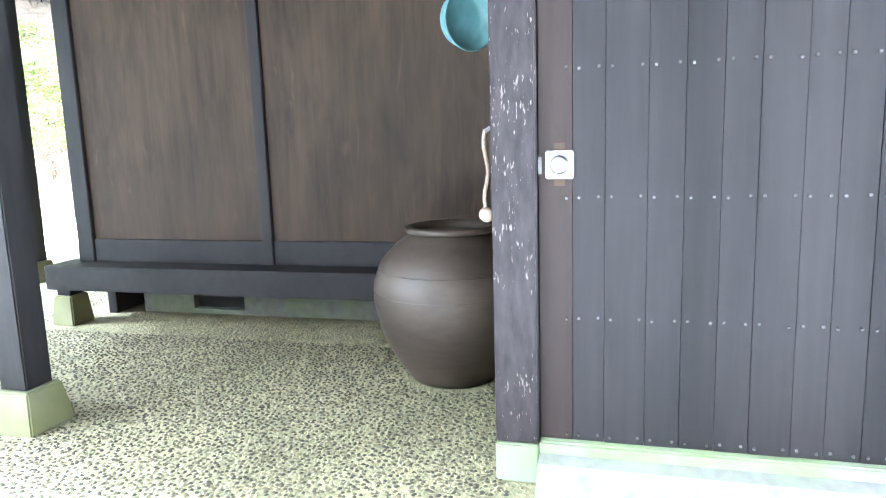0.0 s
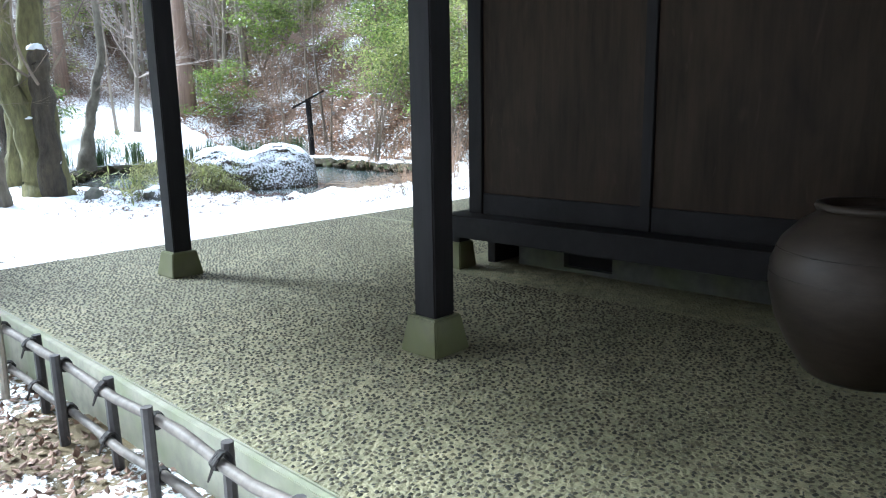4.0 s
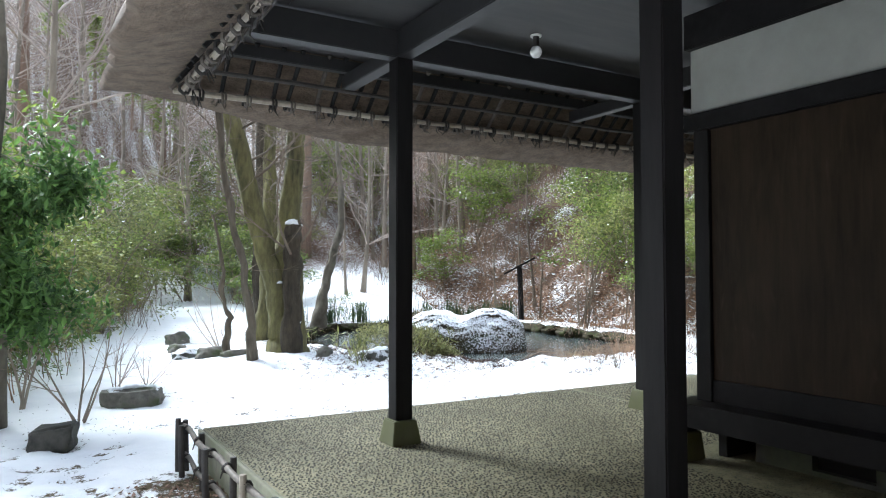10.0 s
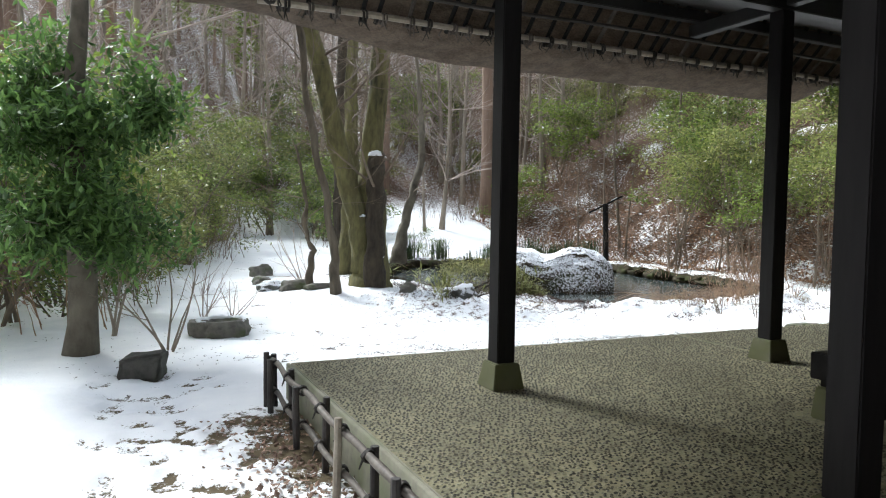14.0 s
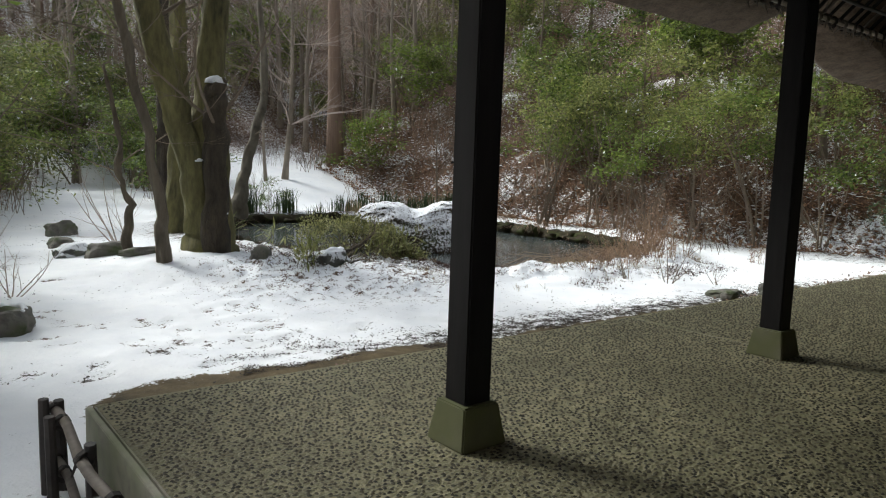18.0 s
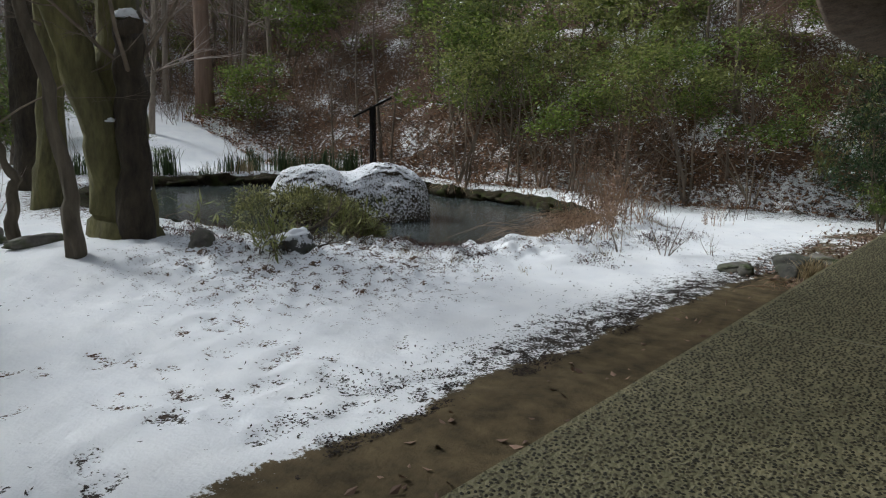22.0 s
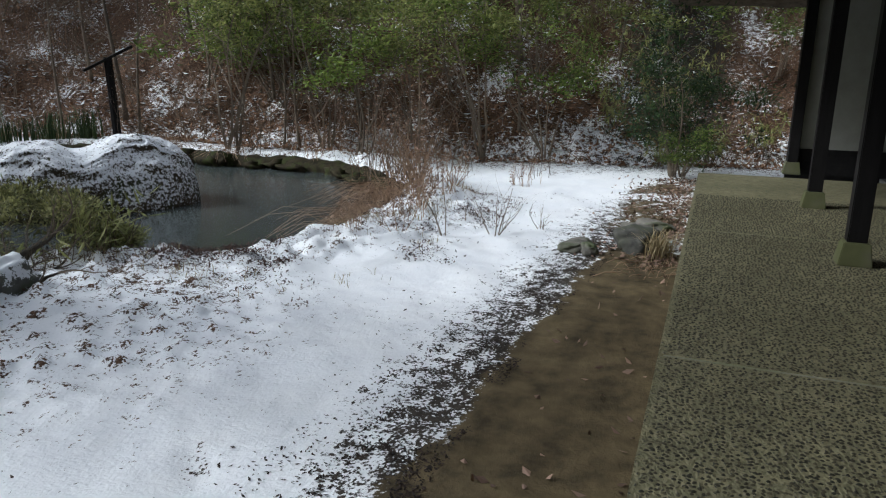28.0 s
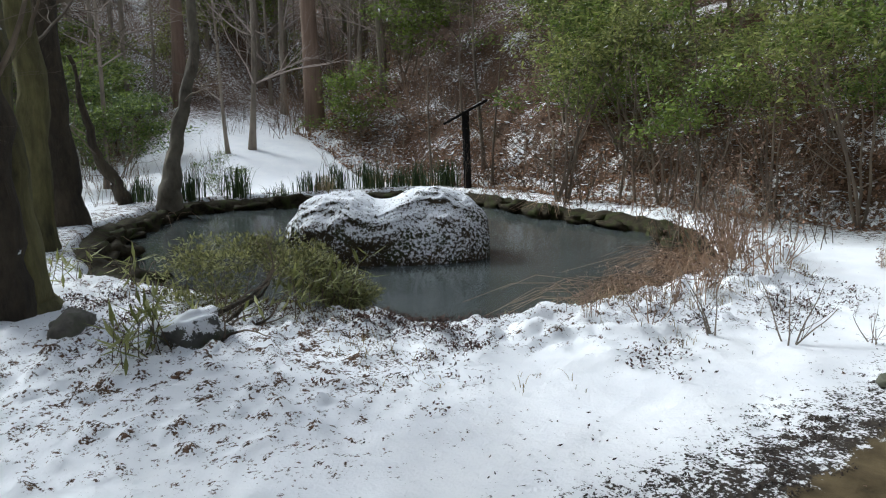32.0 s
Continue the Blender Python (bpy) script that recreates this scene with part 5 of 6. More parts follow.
# templates
T = [bare_tree(31, 11, 0.13, (0.03, 0.02), first=0.3, limbs=10), bare_tree(32, 13, 0.17, (-0.04, 0.03), first=0.35, limbs=11), bare_tree(33, 9, 0.08, (0.07, -0.02), first=0.25, limbs=10), bare_tree(34, 12, 0.11, (-0.02, -0.05), first=0.3, limbs=10)]
cedar = bare_tree(41, 20, 0.33, (0, 0.0), M_CEDAR, "tall straight cedar with reddish bark", 0.5, 3, 12, "cedar_tree", 1.2)
S = [shrub(51, 3.5, 2.4, 2900, M_LEAF, "broad evergreen shrub with glossy leaves", (0.17, 0.08), 6, lower=0.28), shrub(52, 3.0, 2.4, 2700, M_LEAF, "dense green shrub on the slope", (0.15, 0.07), 6, lower=0.25), shrub(53, 3.8, 2.4, 2700, M_LEAF2, "tall loose olive-green shrub", (0.16, 0.07), 6, lower=0.28), shrub(54, 1.2, 1.4, 1700, M_LEAF, "low rounded evergreen shrub", (0.09, 0.04), 5), shrub(55, 3.0, 2.6, 2300, M_LEAF2, "straggling olive shrub on the bank", (0.14, 0.06), 7, lower=0.25)]
B = [brush(61, 1.6, 1.0, 11, M_STEM, "thicket of bare brown stems"), brush(62, 1.3, 0.9, 13, M_REDTWIG, "thicket of russet dry stems", leaves=160), brush(63, 2.2, 1.2, 9, M_STEM, "tall bare leggy undergrowth", leaves=100), brush(64, 0.8, 0.6, 16, M_REDTWIG, "low russet dead shrub", leaves=160)]
WS = [shrub(56, 2.3, 2.6, 2800, M_LEAF2, "spreading olive shrub at the wood's edge", (0.10, 0.045), 7, lower=0.1), shrub(57, 1.8, 2.2, 2300, M_LEAF, "leafy evergreen shrub at the wood's edge", (0.10, 0.045), 7, lower=0.1)]
FAR = [bare_tree(36, 13, 0.15, (0.02, 0.02), first=0.25, limbs=13, depth=3), bare_tree(37, 11, 0.12, (-0.03, 0.02), first=0.25, limbs=13, depth=3)]

def conifer(seed, height, leaves, label):
    q = random.Random(seed)
    t = thing("conifer_tree", label, "tree", group="woodland trees")
    s, l = Soup(), Soup()
    s.tube([(0, 0, -0.2), (0.05, 0, height * 0.5), (0, 0.05, height)], [0.16, 0.1, 0.02], 7)
    part("trunk", s.data(), M_CEDAR, t)
    for _ in range(leaves):
        u = q.uniform(0.18, 1) ** 0.8
        w = q.uniform(0, 6.28)
        rad = height * 0.2 * (1.08 - u) * q.uniform(0.4, 1.1) * (0.75 + 0.35 * math.sin(u * 31 + seed))
        p = Vector((rad * math.cos(w), rad * math.sin(w), height * u))
        l.leaf(p, Vector((math.cos(w), math.sin(w), q.uniform(-0.6, 0.3))), Vector((0, 0, 1)) + rng_dir(q) * 0.4, q.uniform(0.25, 0.5), q.uniform(0.1, 0.2))
    stuff(part("foliage", l.data(), M_LEAF, t))
    return t


DARK = [conifer(81, 9, 1500, "dark green conifer among bare trees"), conifer(82, 7, 1300, "dark green conifer among bare trees")]

r = random.Random(77)
used = set()


def spot(src, x, y, turn=None, size=1.0, dz=0.0):
    """The template itself takes the first place, copies take the others."""
    turn = r.uniform(0, 360) if turn is None else turn
    if src.name not in used:
        used.add(src.name)
        return place(src, x, y, turn, size, dz)
    return put(src, x, y, turn, size, dz)


def on_path(x, y):
    """The open snowy way that leads back between the trees."""
    return 7 < y < 34 and abs(x - 0.5 - 0.19 * (y - 9)) < 1.6


def scatter(src_list, n, region, smin=0.8, smax=1.25, keep=None, gap=0.0):
    done, tries, taken = 0, 0, []
    while done < n and tries < n * 40:
        tries += 1
        x, y = r.uniform(region[0], region[1]), r.uniform(region[2], region[3])
        if keep and not keep(x, y) or on_path(x, y):
            continue
        if gap and any((x - a) ** 2 + (y - b) ** 2 < gap * gap for a, b in taken):
            continue
        taken.append((x, y))
        spot(r.choice(src_list), x, y, None, r.uniform(smin, smax))
        done += 1


EDGE = [(-20, -4.4), (3.3, -4.2), (4.3, -3.5), (7.3, -3.1), (10.5, -2.5), (14.3, -1.5), (21, 0.4), (34, 1.5), (90, 3)]


def edge_x(y):
    for (y0, x0), (y1, x1) in zip(EDGE, EDGE[1:]):
        if y <= y1:
            return x0 + (x1 - x0) * max(0, (y - y0) / (y1 - y0))
    return 3


def hill(a, b):
    return lambda x, y: a < x - toe_x(y) < b


def west(y):
    """How far west the woods go; beyond them is only the added unseen slope."""
    return -3.8 - 0.17 * (y + 5)


def woods(a, b):
    return lambda x, y: a < edge_x(y) - x < b and x > west(y)


open_slope = lambda x, y: x < toe_x(y) - 0.5 and x > edge_x(y) and not (4 < x < 15 and y < 32)  # noqa: E731

HT = [bare_tree(38, 8, 0.09, (0.05, 0.02), M_STEM, "leaning leafless sapling with brown twigs", 0.25, 4, 9, twigs=M_STEM), bare_tree(39, 9, 0.11, (-0.05, 0.03), M_STEM, "leafless brown tree on the slope", 0.25, 4, 9, twigs=M_STEM)]
LG = [shrub(58, 3.4, 2.0, 2600, M_LEAF, "leggy evergreen shrub with a high leafy crown", (0.13, 0.06), 5, lower=0.52), shrub(59, 3.0, 2.2, 2400, M_LEAF, "leggy bright green shrub at the foot of the slope", (0.12, 0.055), 5, lower=0.5), shrub(60, 3.8, 2.2, 2400, M_LEAF2, "leggy olive shrub at the foot of the slope", (0.12, 0.05), 5, lower=0.55)]
# slope behind the pond
scatter(LG, 8, (11.8, 18, 4.5, 19), 0.8, 1.1, lambda x, y: hill(-1.0, 1.2)(x, y) and not (12.2 < y < 20), 1.4)
scatter([S[0], S[1], S[2], S[4]], 15, (12, 24, 5.0, 24), 0.65, 1.1, lambda x, y: hill(1.8, 6.5)(x, y) and not (y > 15 and x - toe_x(y) < 4.5), 1.8)
scatter([S[1], S[4]], 5, (14, 24, 0, 5.0), 0.6, 0.8, hill(1.8, 5.5), 1.8)
scatter([S[0], S[2], S[4]], 20, (14, 34, -8, 34), 0.9, 1.4, hill(6.0, 14), 1.8)
scatter(B[1:4], 11, (12, 24, -5, 24), 0.7, 1.2, hill(-0.5, 7))
scatter(B[1:4], 6, (12, 22, 2, 20), 0.7, 1.1, hill(-1.3, 0.3))
scatter(HT, 16, (13, 40, -10, 42), 0.55, 0.95, hill(3, 20), 1.6)
scatter(HT, 12, (12, 22, -4, 22), 0.35, 0.6, hill(0.2, 4), 1.2)
scatter(T, 16, (9, 27, 27, 40), 0.6, 0.95, lambda x, y: x > toe_x(y) - 3, 1.1)
scatter(HT, 20, (11, 28, 24, 40), 0.6, 1.0, lambda x, y: x > toe_x(y) - 1, 1.0)
scatter(B[:3], 34, (10, 28, 25, 40), 1.0, 1.7, lambda x, y: x > toe_x(y) - 2, 1.0)
scatter([S[0], S[1], S[2], S[4]], 9, (13, 28, 24, 38), 0.8, 1.2, hill(2, 14), 1.8)
# woods beyond the open slope and to the west
scatter(FAR, 50, (-18, 45, 34, 70), 0.9, 1.5, lambda x, y: x > west(y), 1.5)
scatter(DARK, 7, (-10, 40, 40, 60), 0.8, 1.3, lambda x, y: x > west(y) and (x < edge_x(y) or x > toe_x(y) or y > 35), 1.6)
scatter(DARK, 8, (20, 40, -8, 34), 0.7, 1.0, hill(9, 22), 3.0)
scatter(FAR, 20, (24, 45, -15, 40), 0.8, 1.2, None, 1.8)
scatter(T, 22, (-6, 26, 26, 50), 0.8, 1.25, open_slope, 1.6)
scatter([S[0], S[2], S[4]], 14, (-4, 24, 27, 48), 0.9, 1.4, open_slope, 2.2)
scatter(B[:3], 40, (-4, 26, 19, 34), 0.7, 1.2, lambda x, y: x < toe_x(y) + 4 and x > edge_x(y) and math.hypot((x - 9.5) / 4.0, (y - 22) / 7.0) > 1, 0.9)
scatter(T, 18, (-12, 2, 9, 40), 0.7, 1.2, woods(0.6, 24), 1.6)
scatter(WS, 36, (-14, 3, 6, 34), 0.8, 1.3, woods(0.1, 5), 1.1)
scatter(LG, 18, (-12, 3, 6, 30), 0.8, 1.2, woods(-0.2, 5), 1.2)
scatter([S[0], S[2]], 7, (0, 9, 33, 38), 0.9, 1.2, None, 1.6)
scatter(T, 9, (13, 24, 23, 34), 0.6, 0.9, hill(0.5, 10), 1.5)
scatter([S[0], S[2], S[4]], 17, (-18, 2, 6, 36), 0.8, 1.3, woods(2.5, 10), 1.6)
scatter(B, 30, (-14, 2, 1, 30), 0.6, 1.1, woods(-0.5, 6), 0.8)
for x, y, k in ((11, 33, 0.9), (-4.6, 20, 1.0), (-3, 31, 1.1), (-6.5, 28, 1.0), (-5.2, 15, 0.8), (22, 36, 1)):
    spot(cedar, x, y, k * 200, k)
spot(cedar, 13.85, 25.75, 30, 1.05)
for x, y, k in ((-0.4, 24.5, 1.0), (6.8, 29, 1.1), (-0.9, 21, 0.9), (6.5, 31, 1.2), (13.6, 22.5, 0.8)):
    spot(S[0], x, y, None, k)
for x, y, k in ((7.4, 20.3, 0.6), (8.6, 22, 0.7), (6.0, 20.6, 0.6), (12.0, 21.0, 0.6), (10.9, 26.5, 0.9), (4.6, 18.3, 0.5)):
    spot(B[0 if k > 0.65 else 2], x, y, None, k)
spot(WS[1], 7.6, 19.0, None, 0.55)
for x, y, k in ((5.9, 22.5, 0.7), (6.6, 25.0, 0.8)):
    spot(S[0], x, y, None, k)
for x, y, k in ((9.6, 23.4, 0.8), (10.5, 23.8, 0.85), (5.6, 22.5, 0.7), (13.4, 17.6, 0.5), (14.3, 16.4, 0.6), (13.1, 8.6, 0.33), (12.9, 7.2, 0.35), (13.6, 10.9, 0.35), (16.5, 5.5, 0.4)):
    spot(r.choice(HT if x > 12 else T), x, y, None, k)

# evergreen tree at the wood's edge
r2 = random.Random(12)
ev = thing("evergreen_tree", "leafy evergreen tree with a mottled grey trunk", "tree", (-2.98, 4.15, ground(-2.98, 4.15)))
s, l, tips = Soup(), Soup(), []
tp = [Vector((0.05 * math.sin(i), 0.04 * math.cos(i * 1.3), -0.2 + i * 0.55)) for i in range(11)]
s.tube(tp, [0.17 - 0.011 * i + (0.05 if i == 0 else 0) for i in range(11)], 12)
smooth(part("trunk", s.data(), M_PATCHBARK, ev))
b = Soup()
for k in range(16):
    i = r2.randint(3, 6)
    w = Vector((math.cos(k * 2.4), math.sin(k * 2.4), r2.uniform(-0.45, 0.35)))
    grow(b, r2, tp[i], w, r2.uniform(0.45, 0.78), 0.026, 3, 0.2, 0.0, 0.8, (5, 4, 3, 3, 3), tips, (3, 4))
stuff(part("branchwork", b.data(), M_TWIG, ev, "thin spreading limbs"))
for _ in range(9500):
    p = r2.choice(tips) + Vector((r2.gauss(0, 0.16), r2.gauss(0, 0.16), r2.gauss(0, 0.13)))
    l.leaf(p, rng_dir(r2, -0.25), Vector((0, 0, 1)) + rng_dir(r2) * 0.5, r2.uniform(0.10, 0.18), r2.uniform(0.04, 0.065))
stuff(part("foliage", l.data(), M_LEAFDARK, ev))


# bare shrubs by the path
def fan_shrub(x, y, height, stems, seed, mat, label):
    q = random.Random(seed)
    t = thing("bare_shrub", label, "shrub", (x, y, ground(x, y)), "bare shrubs by the path")
    for k in range(stems):
        s = Soup()
        w = Vector((q.gauss(0, 0.45), q.gauss(0, 0.45), 1))
        grow(s, q, (q.gauss(0, 0.03), q.gauss(0, 0.03), -0.08), w, height * q.uniform(0.7, 1), 0.004 + 0.007 * height, 3, 0.12, 0.02, 0.7, (6, 5, 4, 3, 3), None, (2, 3))
        part("stem", s.data(), mat, t)
    return t


fan_shrub(-2.04, 4.0, 1.7, 5, 3, M_BARK, "leafless shrub of dark forked stems in the snow")
fan_shrub(-1.4, 6.5, 1.0, 6, 4, M_TWIG, "small leafless shrub with thin pale twigs")
fan_shrub(-0.95, 6.7, 0.8, 5, 5, M_TWIG, "small leafless shrub with thin pale twigs")
fan_shrub(1.1, 10.6, 1.5, 6, 6, M_TWIG, "leafless shrub with upturned grey stems")
fan_shrub(-2.6, 5.4, 2.4, 3, 7, M_BARK, "tall leafless sapling with pale bark")
fan_shrub(6.45, 4.66, 0.5, 5, 8, M_REDTWIG, "small dead russet shrub on the bank")
fan_shrub(6.72, 4.2, 0.75, 4, 9, M_BARK, "thin dark leafless shrub on the bank")
fan_shrub(7.0, 3.7, 0.7, 4, 10, M_BARK, "thin dark leafless shrub on the bank")
fan_shrub(7.62, 3.25, 0.4, 4, 11, M_BARK, "tiny dark leafless shrub in the snow")

# russet thicket on the eastern shore
for x, y, k, m in ((7.3, 5.6, 3, 0.6), (7.7, 5.1, 3, 0.9), (8.5, 5.7, 1, 0.6), (9.2, 5.7, 1, 0.8), (9.7, 5.9, 0, 1.0), (10.2, 6.3, 1, 1.0), (10.7, 6.7, 2, 0.8), (11.3, 7.4, 1, 0.8), (8.8, 5.1, 3, 1.0), (11.8, 5.9, 0, 0.8), (12.2, 9.2, 1, 0.8), (12.6, 6.9, 2, 1.0), (12.3, 11.2, 0, 0.8), (6.1, 5.1, 3, 0.45), (6.9, 4.9, 3, 0.5), (12.2, 4.6, 0, 0.6), (11.0, 4.4, 3, 0.6)):
    spot(B[k], x, y, None, m)

# dark evergreen beside the porch end and low greenery
nand = shrub(71, 2.3, 1.5, 5200, M_NANDINA, "dark narrow-leaved evergreen shrub beside the porch end", (0.13, 0.03), 9, lower=0.03, droop=0.3, clumps=40)
place(nand, 13.3, 2.05, 40)
spot(S[3], 12.6, 1.9, None, 0.7)


for i, (x, y, hgt, n) in enumerate(((8.0, 5.1, 0.6, 9), (8.5, 5.35, 0.85, 12), (9.1, 5.5, 1.1, 14), (9.6, 5.75, 1.2, 14), (10.1, 6.1, 1.1, 12), (10.6, 6.6, 1.0, 10), (9.0, 4.9, 0.6, 8), (9.8, 5.2, 0.7, 9), (7.3, 5.0, 0.35, 7), (6.5, 5.3, 0.3, 6))):
    fan_shrub(x, y, hgt * 0.85, max(5, n - 4), 410 + i, M_REDTWIG, "thin russet stalks standing in the snow by the pond")


# azalea and bamboo grass at the pond's near shore
az = thing("azalea_bush", "spreading yellow-green azalea bush over a dark twisted stem", "shrub", (3.98, 7.5, -0.33))
q = random.Random(15)
AX = Vector((0.85, -0.30, 0)).normalized()
AY = Vector((0.30, 0.85, 0)).normalized()
crown = [(AX * (q.uniform(-0.8, 1.1)) + AY * q.gauss(0.1, 0.24), q.uniform(0.17, 0.30)) for _ in range(46)]
low = [(AX * q.uniform(-0.85, 1.2) + AY * q.gauss(-0.12, 0.2), q.uniform(0.14, 0.24)) for _ in range(13)]
s, l = Soup(), Soup()
root = Vector((-0.98, -0.72, 0.10))
for k in range(5):
    a = root + Vector((q.gauss(0, 0.06), q.gauss(0, 0.05), 0))
    w = AX * q.uniform(0.6, 1.0) + AY * q.uniform(0.1, 0.5) + Vector((0, 0, q.uniform(0.1, 0.5)))
    w.z = 0.12
    pts, d = limb_path(q, a, w, q.uniform(0.6, 0.95), 9, 0.36, 0.0)
    stem = Soup()
    stem.tube(pts, [0.042 - 0.0036 * i for i in range(10)], 8)
    smooth(part("stem", stem.data(), M_STUB, az, "dark gnarled stem"))
    for i in (3, 5, 7, 9):
        grow(s, q, pts[i], (pts[i] - pts[i - 1]).normalized() + Vector((0, 0, 0.3)), 0.4, 0.010, 3, 0.3, 0.03, 0.9, (5, 4, 3, 3, 3), None, (3, 4))
stuff(part("branchwork", s.data(), M_STEM, az, "tangle of thin brown twigs"))
for i, (c, cr) in enumerate(crown + low):
    along = c.dot(AX)
    top = 0.36 + 0.30 * math.exp(-((along + 0.15) ** 2) / 0.30) - 0.26 * step(0.4, 1.1, along)
    centre = c + Vector((0, 0, (top if i < len(crown) else top * q.uniform(0.25, 0.75)) + q.gauss(0, 0.07)))
    for _ in range(150):
        d = rng_dir(q)
        p = centre + Vector((d.x, d.y, d.z * 0.42)) * cr * q.uniform(0.5, 1.1)
        l.leaf(p, d + rng_dir(q) * 0.8 + Vector((0, 0, 0.25)), Vector((0, 0, 1)) + rng_dir(q) * 0.5, q.uniform(0.04, 0.07), q.uniform(0.018, 0.03))
stuff(part("foliage", l.data(), M_AZALEA, az))


def bamboo_grass(x, y, height, n, seed):
    q = random.Random(seed)
    t = thing("bamboo_grass", "clump of arching yellow-green bamboo grass with pale edges", "grass", (x, y, ground(x, y)), "bamboo grass")
    s, l = Soup(), Soup()
    for _ in range(n):
        b = Vector((q.gauss(0, 0.1), q.gauss(0, 0.1), -0.03))
        pts, d = limb_path(q, b, (q.gauss(0, 0.35), q.gauss(0, 0.35), 1), height * q.uniform(0.6, 1), 4, 0.12)
        s.tube(pts, [0.005, 0.004, 0.004, 0.003, 0.002], 4, False)
        for k in range(5 if height < 0.8 else 11):
            l.leaf(pts[q.randint(2, 4)], rng_dir(q, 0.1 if height < 0.8 else -0.4), Vector((0, 0, 1)), q.uniform(0.14, 0.26), 0.035)
    stuff(part("branchwork", s.data(), M_STRAW, t))
    stuff(part("foliage", l.data(), M_SASA, t))


for i, (x, y, hgt, n) in enumerate(((4.75, 7.05, 0.62, 10), (4.55, 6.85, 0.66, 9), (4.95, 7.25, 0.5, 8), (4.3, 6.75, 0.55, 7), (4.05, 6.7, 0.5, 6), (3.6, 6.75, 0.45, 5), (2.55, 6.45, 0.5, 7), (2.8, 6.55, 0.45, 6), (2.35, 6.15, 0.4, 5), (2.3, 9.0, 0.5, 5), (2.75, 9.6, 0.5, 5), (3.0, 8.6, 0.45, 5), (3.3, 8.1, 0.4, 4))):
    bamboo_grass(x, y, hgt, n, 200 + i)


for i, (x, y, hgt, n) in enumerate(((15.2, 3.6, 1.3, 22), (16.0, 2.6, 1.4, 22), (15.0, 1.4, 1.2, 20), (16.6, 4.4, 1.4, 24), (17.2, 1.9, 1.4, 22), (17.6, 3.3, 1.5, 22), (15.9, 0.4, 1.2, 18), (18.4, 4.8, 1.5, 22), (14.6, 2.5, 0.9, 16))):
    bamboo_grass(x, y, hgt, n, 230 + i)


# reed clumps along the far shore
def reed_clump(x, y, height, n, seed, mat, label, width=0.35):
    q = random.Random(seed)
    s = Soup()
    for _ in range(n):
        a = Vector((q.gauss(0, 0.5) * width, q.gauss(0, 0.5) * width, -0.05))
        s.blade(a, Vector((q.gauss(0, 0.22), q.gauss(0, 0.22), 0)), height * q.uniform(0.4, 1.05), 0.022)
    t = thing("reed_clump", label, "reeds", (x, y, ground(x, y)), "reed clumps on the far shore")
    stuff(part("blade_tuft", s.data(), mat, t))


for i, (x, y, hgt, n) in enumerate(((6.4, 17.7, 0.85, 110), (7.5, 17.5, 0.8, 120), (8.4, 17.2, 0.9, 120), (9.3, 17.4, 0.6, 80), (10.2, 17.5, 0.8, 120), (10.9, 17.0, 0.85, 130), (11.7, 16.8, 0.7, 90), (12.9, 16.3, 0.9, 130), (5.2, 17.6, 0.7, 80), (12.2, 16.6, 0.8, 100))):
    reed_clump(x, y, hgt, n, 300 + i, M_REED, "upright dark green reed clump in the snow")
for i, (x, y) in enumerate(((11.3, 17.3), (9.7, 17.2), (12.5, 16.9))):
    reed_clump(x, y, 0.5, 70, 330 + i, M_STRAWLEAF, "withered straw-coloured reed clump in the snow")


def dead_grass(x, y, n, seed, reach=0.5):
    """Fallen dry stalks arching out over the water."""
    q = random.Random(seed)
    s = Soup()
    for _ in range(n):
        a = Vector((q.gauss(0, 0.3), q.gauss(0, 0.2), -0.05))
        w = Vector((q.gauss(-0.3, 0.6), q.gauss(0.2, 0.6), 0))
        L = reach * q.uniform(0.6, 1.3)
        s.tube([a, a + w * L * 0.4 + Vector((0, 0, L * 0.42)), a + w * L * 0.9 + Vector((0, 0, L * 0.45)), a + w * L * 1.5 + Vector((0, 0, L * 0.1))], [0.005, 0.004, 0.0035, 0.002], 3, False)
    t = thing("dead_grass", "tangle of fallen russet grass lying on the snow", "grass", (x, y, ground(x, y)), "dead grass on the shore")
    stuff(part("stalk_tangle", s.data(), M_REDTWIG, t))


for i, (x, y, n) in enumerate(((7.9, 5.75, 130), (8.5, 5.8, 160), (9.1, 5.85, 150), (9.7, 6.15, 120), (10.3, 6.6, 110), (11.0, 7.3, 90), (7.2, 5.55, 60), (5.4, 6.2, 30), (4.7, 7.3, 40), (12.1, 9.4, 40), (12.2, 11.2, 50), (12.5, 13.2, 40), (10.3, 16.6, 40), (7.4, 17.3, 40), (5.4, 16.6, 40), (3.5, 13.6, 40), (3.1, 11.0, 40))):
    dead_grass(x, y, n, 360 + i)
dead_grass(6.35, 1.86, 90, 391, 0.17)
q = random.Random(44)
s = Soup()
for _ in range(170):
    s.blade(Vector((q.gauss(0, 0.08), q.gauss(0, 0.06), -0.02)), Vector((q.gauss(0, 0.8), q.gauss(-0.1, 0.7), 0)), q.uniform(0.16, 0.34), 0.009)
straw = thing("straw_clump", "bent clump of straw-coloured dead grass at the porch edge", "grass", (6.82, 1.83, ground(6.82, 1.83)))
stuff(part("blade_tuft", s.data(), M_STRAWLEAF, straw))
spot(S[3], 7.5, 8.95, None, 0.3)

